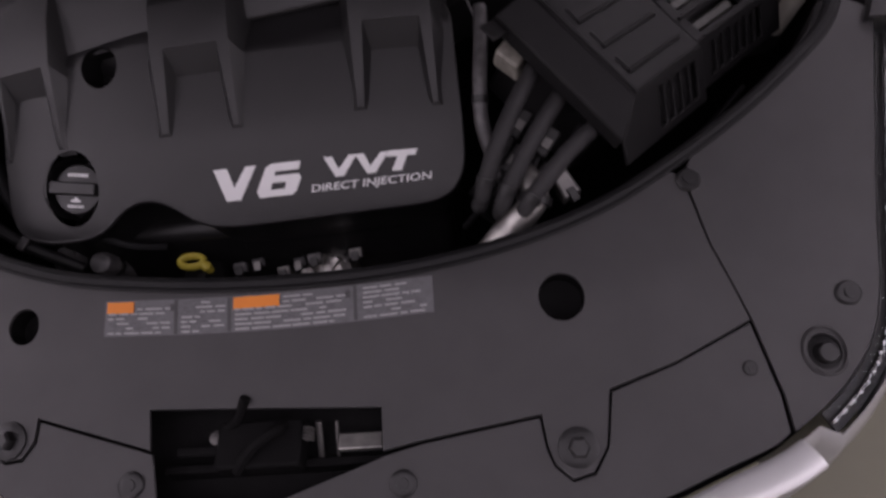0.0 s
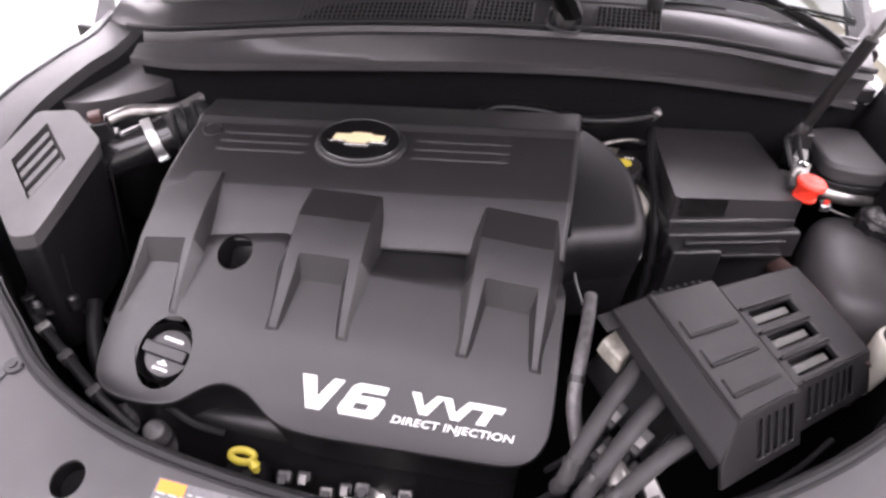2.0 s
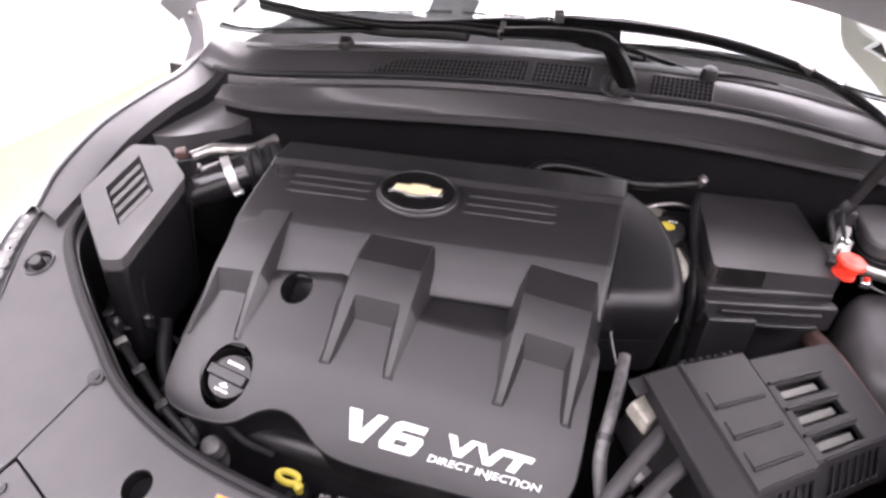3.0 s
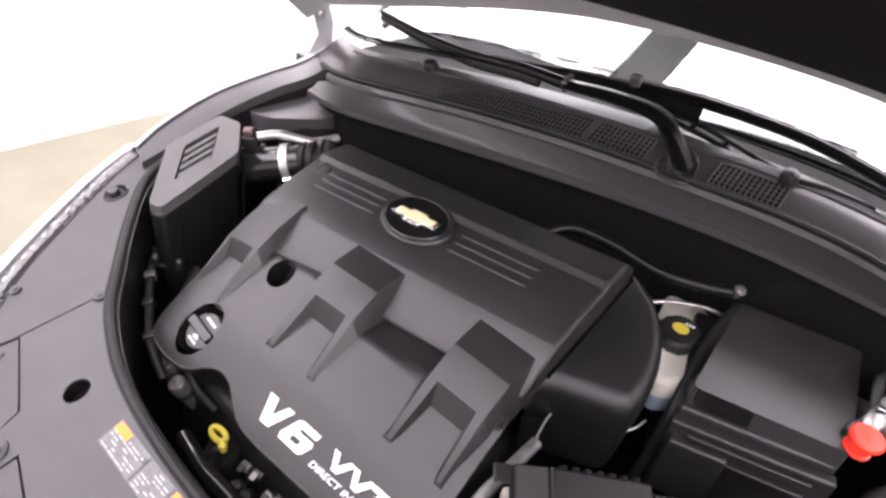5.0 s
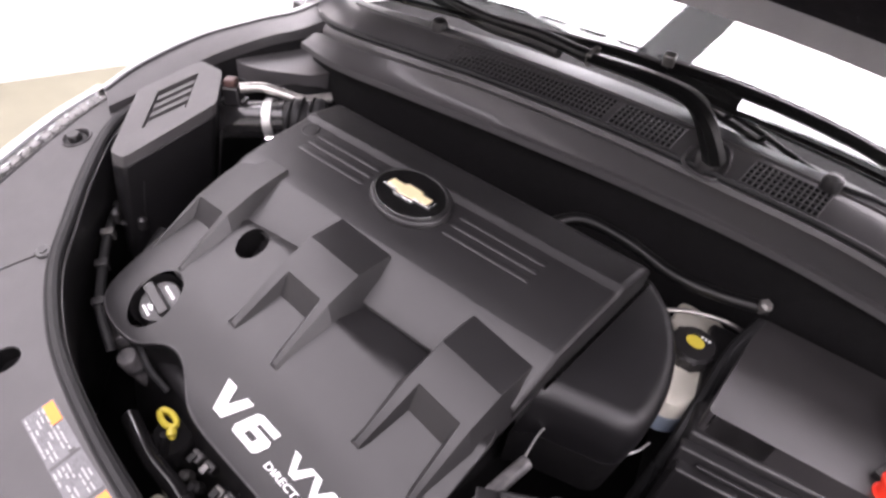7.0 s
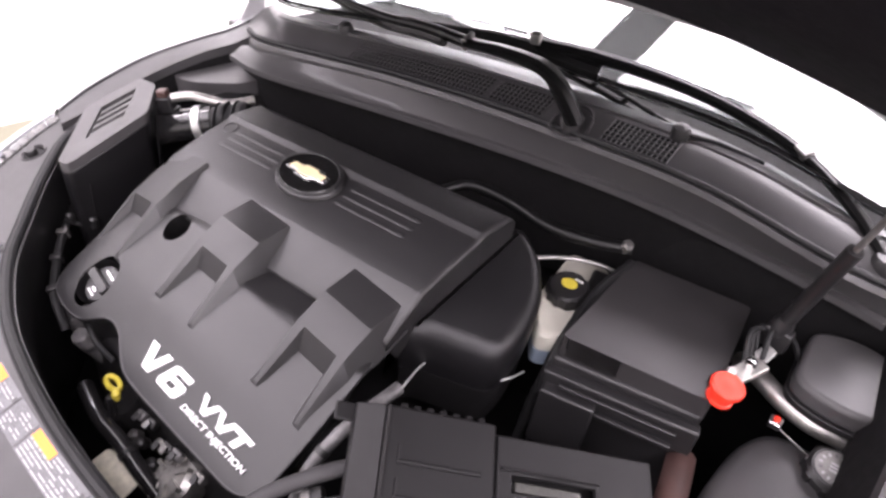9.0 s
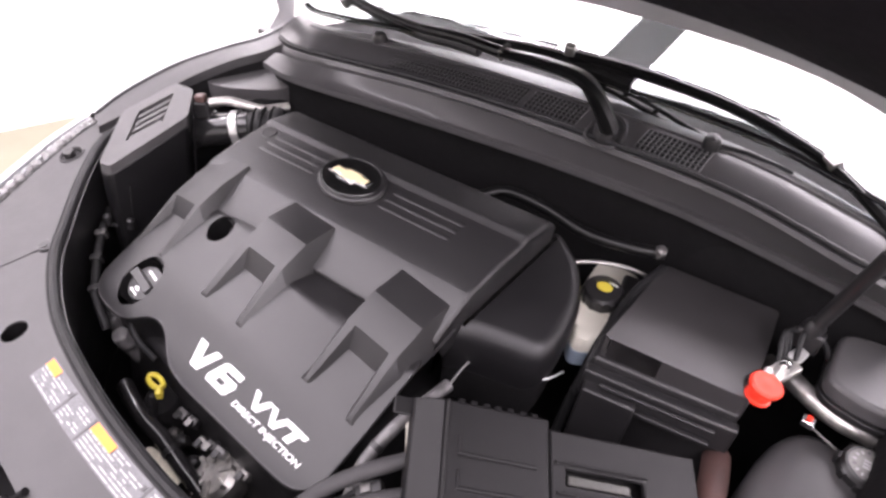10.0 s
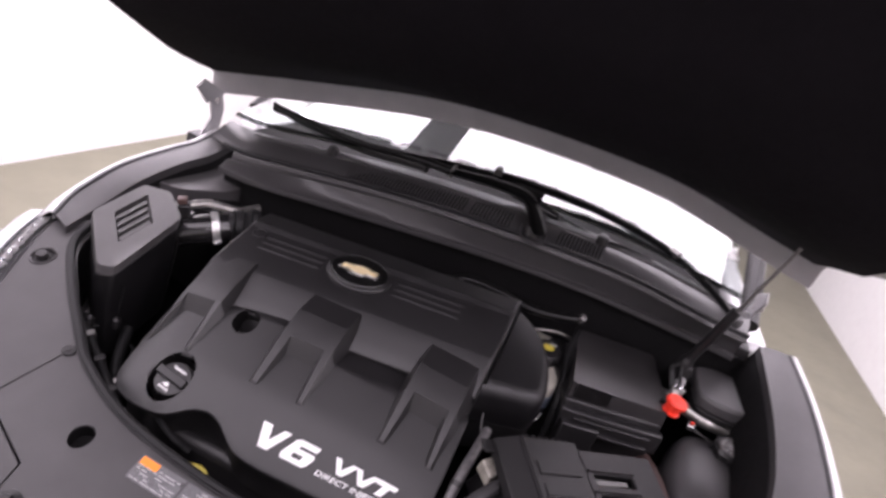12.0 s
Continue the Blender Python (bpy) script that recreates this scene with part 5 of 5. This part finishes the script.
# ------------------------------------------------------------------ fuse box
fuse = thing("fuse_box", "dark grey plastic fuse box cover with vents and slots", "fuse box")
fu = Vector((0.70, 0.69, -0.19)).normalized()
fv = Vector((-0.60, 0.72, 0.33))
fv = (fv - fu * fv.dot(fu)).normalized()
fw = fu.cross(fv)
FM = Matrix(((fu.x, fv.x, fw.x, 0.466), (fu.y, fv.y, fw.y, 0.297), (fu.z, fv.z, fw.z, 1.055), (0, 0, 0, 1)))


def at_fuse(bm):
    bm.transform(FM)
    return bm


def fplate(name, u0, u1, v0, v1, z, thick, holes=(), mat=BOX, **k):
    return part(name, at_fuse(sheet([(u0, v0), (u1, v0), (u1, v1), (u0, v1)], lambda x, y: z, thick, holes, 0.06)), mat, fuse, **k)


fplate("left_lid", 0.0, 0.151, -0.160, 0.024, 0.0, 0.012, bevel=0.004)
SLOTS = [[(0.176, -0.060 - 0.041 * k), (0.297, -0.060 - 0.041 * k), (0.297, -0.038 - 0.041 * k), (0.176, -0.038 - 0.041 * k)] for k in range(3)]
fplate("right_lid", 0.154, 0.385, -0.152, 0.012, -0.003, 0.012, SLOTS, bevel=0.003)
fplate("slot_floor", 0.16, 0.375, -0.145, 0.005, -0.040, 0.006, (), BLACK)
for k in range(3):
    part("fuse_window", at_fuse(box(0.182, 0.278, -0.0575 - 0.041 * k, -0.0440 - 0.041 * k, -0.034, -0.009)), RELAY, fuse, "dull relay behind the slot", bevel=0.002)
    part("slot_frame", at_fuse(tube([(0.160, -0.032 - 0.041 * k, -0.001), (0.300, -0.032 - 0.041 * k, -0.001)], 0.0026, 6)), BOX, fuse)
    part("slot_frame", at_fuse(tube([(0.172, -0.070 - 0.041 * k, -0.002), (0.297, -0.070 - 0.041 * k, -0.002)], 0.0016, 6)), BOX, fuse)
    y = -0.046 - 0.043 * k
    part("bead", at_fuse(tube([(0.020, y - 0.001, 0.000), (0.026, y - 0.001, 0.001), (0.124, y - 0.001, 0.001), (0.130, y - 0.001, 0.000)], 0.0030, 8)), BOX, fuse)
    part("bead", at_fuse(tube([(0.022, y, 0.000), (0.022, y + 0.022, 0.000)], 0.0026, 8)), BOX, fuse)
# sloping side, front faces with vents, back tab
part("side_slope", at_fuse(loft([[(0.0, 0.024, 0.0), (0.0, -0.163, 0.0), (0.0, -0.163, -0.012), (0.0, 0.024, -0.012)],
                                [(-0.036, 0.030, -0.028), (-0.036, -0.190, -0.030), (-0.036, -0.190, -0.05), (-0.036, 0.030, -0.05)]])), BOX, fuse, bevel=0.003)
part("edge_bead", at_fuse(tube([(0.004, 0.022, 0.001), (0.004, -0.158, 0.001), (0.13, -0.158, 0.001)], 0.0028, 8)), BOX, fuse)


def vent_face(u0, u1, v, n, z0, drop, lean, lo, hi, flare=0.0):
    w = (u1 - u0)
    holes = []
    for k in range(n):
        a = u0 + w * (lo + (hi - lo) * k / n)
        holes.append([(a, 0.012), (a + w * (hi - lo) / n * 0.68, 0.012), (a + w * (hi - lo) / n * 0.68, drop - 0.012), (a, drop - 0.012)])
    bm = sheet([(u0, 0), (u1, 0), (u1, drop), (u0 - flare, drop), (u0 - flare, drop * 0.6)], lambda x, y: 0.0, 0.005, holes, 0.06)
    m = Matrix(((1, 0, 0, 0), (0, -math.sin(lean), -math.cos(lean), v), (0, -math.cos(lean), math.sin(lean), z0), (0, 0, 0, 1)))
    bm.transform(FM @ m)
    part("vent_face", bm, BOX, fuse, bevel=0.0015)
    bm = box(u0 + 0.004, u1 - 0.004, 0.006, drop - 0.006, -0.02, -0.012)
    bm.transform(FM @ m)
    part("vent_backing", bm, BLACK, fuse)


vent_face(0.0, 0.151, -0.160, 5, 0.0, 0.074, radians(46), 0.28, 0.92, 0.036)
vent_face(0.155, 0.385, -0.152, 7, -0.003, 0.068, radians(46), 0.12, 0.78)
part("base", at_fuse(box(-0.010, 0.380, -0.158, 0.010, -0.16, -0.060)), BLACK, fuse, bevel=0.006)
part("back_wall", at_fuse(box(-0.005, 0.382, 0.004, 0.016, -0.08, -0.014)), BLACK, fuse, bevel=0.003)
for k in range(7):
    part("tooth", at_fuse(box(0.02 + 0.018 * k, 0.028 + 0.018 * k, 0.022, 0.030, -0.014, -0.006)), DEEP, fuse)
part("tab", at_fuse(box(-0.062, -0.030, 0.004, 0.030, -0.040, -0.035)), BOX, fuse, bevel=0.003)
part("end_face", at_fuse(box(0.380, 0.386, -0.150, 0.012, -0.10, -0.008)), BOX, fuse, bevel=0.002)

for k, (a, b, c) in enumerate((((0.455, 0.262, 0.985), (0.395, 0.150, 0.955), (0.352, 0.075, 0.88)), ((0.487, 0.228, 0.972), (0.425, 0.135, 0.950), (0.366, 0.062, 0.885)),
                               ((0.525, 0.185, 0.955), (0.455, 0.115, 0.945), (0.385, 0.055, 0.90)))):
    hose("wiring_conduit", "thick matt grey wiring conduit at the fuse box", [a, tuple(Vector(a).lerp(Vector(b), 0.5) + Vector((0, 0, 0.008))), b, tuple(Vector(b).lerp(Vector(c), 0.42) + Vector((0, 0, -0.012))), (b[0] - 0.018, b[1] - 0.012, b[2] - 0.085), (b[0] + 0.02, b[1] + 0.03, b[2] - 0.19)],
         0.0108, CONDUIT, "cable", 1)
    plug = thing("cable_plug", "dark connector plug on the fuse box", "connector", "fuse box plugs")
    part("shell", box(-0.016, 0.016, -0.014, 0.014, -0.012, 0.014, m=frame_at(Vector(a) + Vector((0.03, 0.035, -0.012)), (0, -0.2, 1), (0.6, 0.7, 0))), BLACK, plug, bevel=0.003)
    part("latch", box(-0.006, 0.006, -0.016, 0.012, 0.014, 0.019, m=frame_at(Vector(a) + Vector((0.03, 0.035, -0.012)), (0, -0.2, 1), (0.6, 0.7, 0))), GREY_INK, plug, bevel=0.001)
conn = thing("cable_plug", "pale beige connector plug beside the fuse box", "connector", "fuse box plugs")
part("shell", prism(rounded([(-0.02, -0.025), (0.02, -0.018), (0.018, 0.022), (-0.02, 0.02)], 0.006), 0.03, frame_at((0.432, 0.300, 0.965), (0, -0.3, 1), (0.7, 0.7, 0)), inset=0.15), PLUG, conn, bevel=0.003)
conn2 = thing("cable_plug", "pale grey connector plug below the fuse box corner", "connector", "fuse box plugs")
part("shell", prism(rounded([(-0.014, -0.024), (0.014, -0.024), (0.012, 0.020), (-0.012, 0.020)], 0.005), 0.022, frame_at((0.478, 0.142, 0.900), (0.1, -0.6, 1), (0.8, 0.5, 0)), inset=0.15), STEEL, conn2, bevel=0.003)
part("tab", box(-0.005, 0.005, -0.028, -0.010, 0.016, 0.026, m=frame_at((0.478, 0.142, 0.900), (0.1, -0.6, 1), (0.8, 0.5, 0))), BLACK, conn2, bevel=0.001)
for k, (x, y, z) in enumerate(((0.432, 0.205, 0.945), (0.462, 0.175, 0.940), (0.420, 0.165, 0.925), (0.452, 0.140, 0.918), (0.500, 0.185, 0.930))):
    cp = thing("cable_plug", "small black connector with a metal clip between cables", "connector", "fuse box plugs")
    pm = frame_at((x, y, z), (0.1, -0.5, 1), (0.55, 0.8, 0.1))
    part("shell", box(-0.020, 0.020, -0.009, 0.009, -0.010, 0.010, m=pm), BLACK, cp, bevel=0.003)
    part("clip", box(-0.010, 0.004, -0.006, 0.006, 0.010, 0.013, m=pm), STEEL, cp, bevel=0.001)
    part("wire", tube(spline([pm @ Vector((-0.018, 0, 0)), pm @ Vector((-0.045, -0.004, -0.004)), pm @ Vector((-0.075, 0.004, -0.03)), pm @ Vector((-0.09, 0.01, -0.08))], 5), 0.0045, 8), RUBBER, cp)
hose("fuel_pipe", "bare metal fuel pipe beside the engine cover", [(0.395, 0.40, 0.98), (0.392, 0.34, 0.972), (0.387, 0.29, 0.955), (0.385, 0.24, 0.92), (0.40, 0.20, 0.88), (0.42, 0.17, 0.85)], 0.010, CAN, "pipe", 1)
# bright thin strip added for the shine on the duct's gasket line
hose("duct_edge_line", "thin bright strip for the shining gasket line below the duct", [(0.388, 0.405, 0.957), (0.374, 0.470, 0.960), (0.378, 0.500, 0.958), (0.392, 0.508, 0.956), (0.432, 0.513, 0.954), (0.460, 0.528, 0.954), (0.481, 0.562, 0.955), (0.487, 0.60, 0.95)], 0.0018, BAND, "pipe")

bar = thing("support_bar", "black plastic support bar below the fuse box", "bar")
bp = spline([(0.560, 0.120, 0.875), (0.640, 0.170, 0.875), (0.710, 0.225, 0.875), (0.775, 0.290, 0.880)], 6)
part("rail", tube(bp, 0.009, 8, True, 0.6), DEEP, bar, sharp=40)
part("flange", tube([(x - 0.020, y + 0.022, z - 0.012) for x, y, z in bp], 0.004, 8), DEEP, bar)
for q in (4, 11):
    part("clip", box(-0.012, 0.012, -0.014, 0.014, -0.010, 0.010, m=frame_at(bp[q], (0, -0.2, 1), (0.8, 0.55, 0))), BLACK, bar, bevel=0.002)

# ------------------------------------------------------------------ wipers, nozzles, stay and hinges
P1 = (0.293, 0.905, 1.238)
w1 = thing("wiper", "long black wiper arm resting at the base of the windscreen", "windscreen wiper", "windscreen wipers")
part("pivot_cap", lathe([(0.022, -0.03), (0.023, 0.010), (0.018, 0.018), (0.008, 0.019)], pose(*P1, 8), 18), BLACK, w1)
arm = spline([(0.303, 0.893, 1.250), (0.285, 0.878, 1.285), (0.262, 0.862, 1.318), (0.240, 0.858, 1.330), (0.205, 0.862, 1.330), (0.15, 0.870, 1.324), (0.10, 0.876, 1.316), (0.047, 0.880, 1.307)], 5)
part("arm", tube(arm, [0.030 - 0.012 * q / len(arm) for q in range(len(arm))], 8, True, 0.6), WIPER, w1, sharp=40)
rod = spline([(0.047, 0.880, 1.307), (-0.07, 0.893, 1.297), (-0.20, 0.900, 1.277), (-0.32, 0.906, 1.271), (-0.43, 0.925, 1.268), (-0.52, 0.944, 1.267)], 5)
part("blade_carrier", tube(rod, [0.0155 - 0.009 * q / len(rod) for q in range(len(rod))], 10, True, 0.8), WIPER, w1, sharp=50)
part("blade", tube([(p[0], p[1] + 0.004, p[2] - 0.012) for p in rod[3:]], [0.011 - 0.005 * q / len(rod) for q in range(len(rod) - 3)], 8, True, 1.5), WIPER, w1)
part("joint", box(-0.005, 0.005, -0.016, 0.016, -0.012, 0.013, m=frame_at((0.047, 0.880, 1.310), (0, -0.4, 1), (1, 0.05, 0))), STEEL, w1, bevel=0.002)
P2 = (0.835, 0.962, 1.215)
w2 = thing("wiper", "long black wiper arm lying across the windscreen base", "windscreen wiper", "windscreen wipers")
part("pivot_cap", lathe([(0.022, -0.03), (0.023, 0.010), (0.018, 0.018), (0.008, 0.019)], pose(*P2, 8), 18), BLACK, w2)
arm = spline([(0.83, 0.965, 1.225), (0.76, 1.005, 1.258), (0.648, 1.05, 1.290), (0.55, 1.065, 1.306), (0.45, 1.065, 1.316), (0.349, 1.05, 1.321), (0.24, 1.02, 1.323), (0.142, 0.972, 1.322)], 5)
part("arm", tube(arm, [0.012 + 0.006 * q / len(arm) for q in range(len(arm))], 8, True, 0.8), WIPER, w2, sharp=40)
part("joint", box(-0.014, 0.014, -0.012, 0.012, -0.006, 0.014, m=frame_at((0.648, 1.05, 1.292), (0, -0.4, 1), (0.9, -0.4, -0.3))), STEEL, w2, bevel=0.002)
part("joint", box(-0.010, 0.010, -0.008, 0.008, 0.000, 0.022, m=frame_at((0.145, 0.965, 1.326), (0, -0.4, 1), (1, 0.2, 0))), ALLOY, w2, bevel=0.002)
tip = spline([(-0.183, 0.942, 1.276), (-0.07, 0.948, 1.290), (0.05, 0.958, 1.305), (0.16, 0.980, 1.308), (0.27, 1.010, 1.300)], 5)
part("blade", tube(tip, [0.004 + 0.013 * min(1.0, 1.6 * q / len(tip)) for q in range(len(tip))], 8, True, 1.0), WIPER, w2)
# the open blade frame: two rails with bridges
rail_a = spline([(0.20, 1.005, 1.292), (0.30, 1.022, 1.278), (0.40, 1.025, 1.262), (0.513, 1.008, 1.250)], 6)
rail_b = [(p[0] - 0.004, p[1] - 0.014, p[2] - 0.010) for p in rail_a]
part("frame_rail", tube(rail_a, 0.005, 8), WIPER, w2)
part("frame_rail", tube(rail_b, 0.005, 8), WIPER, w2)
for q in range(0, len(rail_a), 4):
    part("frame_bridge", tube([rail_a[q], rail_b[q]], 0.006, 8), WIPER, w2)
for x, y, z in ((0.462, 0.988, 1.270), (-0.272, 0.850, 1.238)):
    n = thing("washer_nozzle", "small round black washer nozzle on the cowl", "nozzle", "washer nozzles")
    part("body", lathe([(0.015, -0.03), (0.017, 0.0), (0.013, 0.010), (0.004, 0.013)], pose(x, y, z, 15), 18), SATIN, n)
    part("tube", tube([(x + 0.01, y + 0.01, z - 0.005), (x + 0.06, y + 0.03, z - 0.005), (x + 0.14, y + 0.045, z - 0.012)], 0.004, 8), RUBBER, n)

stay = thing("hood_stay", "black gas strut that holds the hood open", "hood stay")
part("body", tube([(0.766, 0.856, 1.118), (0.795, 0.812, 1.290)], 0.012, 14), BLACK, stay)
part("rod", tube([(0.795, 0.812, 1.290), (0.834, 0.755, 1.515)], 0.0045, 10), STEEL, stay, "thin metal rod")
part("socket", lathe([(0.016, -0.02), (0.017, 0.0), (0.010, 0.014)], pose(0.764, 0.859, 1.108, 8, 8), 14), SATIN, stay)
part("bracket", box(0.744, 0.786, 0.848, 0.872, 1.060, 1.098), BLACK, stay, bevel=0.004)
for x, s in ((-0.655, 1), (0.888, -1)):
    y = 0.875 if s > 0 else 1.045
    z = 1.135 if s > 0 else 1.155
    h = part("hinge", thicken(skin([[(x, y - 0.05, z), (x, y + 0.03, z + 0.01)], [(x + s * 0.004, y - 0.02, z + 0.05), (x + s * 0.004, y + 0.03, z + 0.07)], [(x, y - 0.035, z + 0.10), (x, y + 0.015, z + 0.115)]]), (s * 0.005, 0, 0)), INNER_PAINT, hood, "silver painted hinge arm", bevel=0.001)
    part("upper_arm", thicken(skin([[(x + s * 0.008, y - 0.06, z + 0.095), (x + s * 0.008, y + 0.02, z + 0.12)], [(x + s * 0.012, y - 0.12, z + 0.145), (x + s * 0.012, y - 0.09, z + 0.165)]]), (s * 0.005, 0, 0)), INNER_PAINT, h, bevel=0.001)
    part("bolt", tube([(x - 0.008, y - 0.01, z + 0.10), (x + 0.016, y - 0.01, z + 0.10)], 0.009, 8), ALLOY, h)
    part("foot", box(x - 0.03, x + 0.03, y - 0.06, y + 0.05, z - 0.03, z - 0.002), BLACK, h, bevel=0.003)

# ------------------------------------------------------------------ hood latch in its opening, whose shade is in the near-black parts
latch = thing("hood_latch", "dark hood latch mechanism with a bare metal striker", "latch")
zz = z_panel(0.1, -0.15) - 0.03
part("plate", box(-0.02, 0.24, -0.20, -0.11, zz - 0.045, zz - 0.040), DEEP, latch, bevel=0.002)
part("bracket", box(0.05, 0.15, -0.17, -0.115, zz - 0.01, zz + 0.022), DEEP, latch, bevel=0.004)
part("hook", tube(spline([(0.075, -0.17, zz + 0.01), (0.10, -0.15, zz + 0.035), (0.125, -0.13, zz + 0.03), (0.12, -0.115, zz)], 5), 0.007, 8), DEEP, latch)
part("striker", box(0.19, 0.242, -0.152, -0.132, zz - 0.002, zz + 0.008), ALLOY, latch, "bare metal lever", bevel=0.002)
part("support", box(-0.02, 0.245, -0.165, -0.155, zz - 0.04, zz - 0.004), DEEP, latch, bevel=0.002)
part("post", tube([(0.165, -0.155, zz - 0.02), (0.166, -0.118, zz + 0.012)], 0.004, 8), STEEL, latch)
part("post", tube([(0.185, -0.155, zz - 0.02), (0.187, -0.118, zz + 0.010)], 0.002, 8), STEEL, latch)
part("spring", tube([(0.155 + 0.007 * math.cos(k), -0.14 + 0.002 * k / 3, zz + 0.012 + 0.007 * math.sin(k)) for k in [q * 0.6 for q in range(40)]], 0.0015, 6), STEEL, latch)
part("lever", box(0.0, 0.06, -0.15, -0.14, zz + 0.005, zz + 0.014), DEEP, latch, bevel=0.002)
part("bolt", lathe([(0.009, 0), (0.009, 0.01), (0.004, 0.011)], pose(0.045, -0.130, zz + 0.002), 10), STEEL, latch)
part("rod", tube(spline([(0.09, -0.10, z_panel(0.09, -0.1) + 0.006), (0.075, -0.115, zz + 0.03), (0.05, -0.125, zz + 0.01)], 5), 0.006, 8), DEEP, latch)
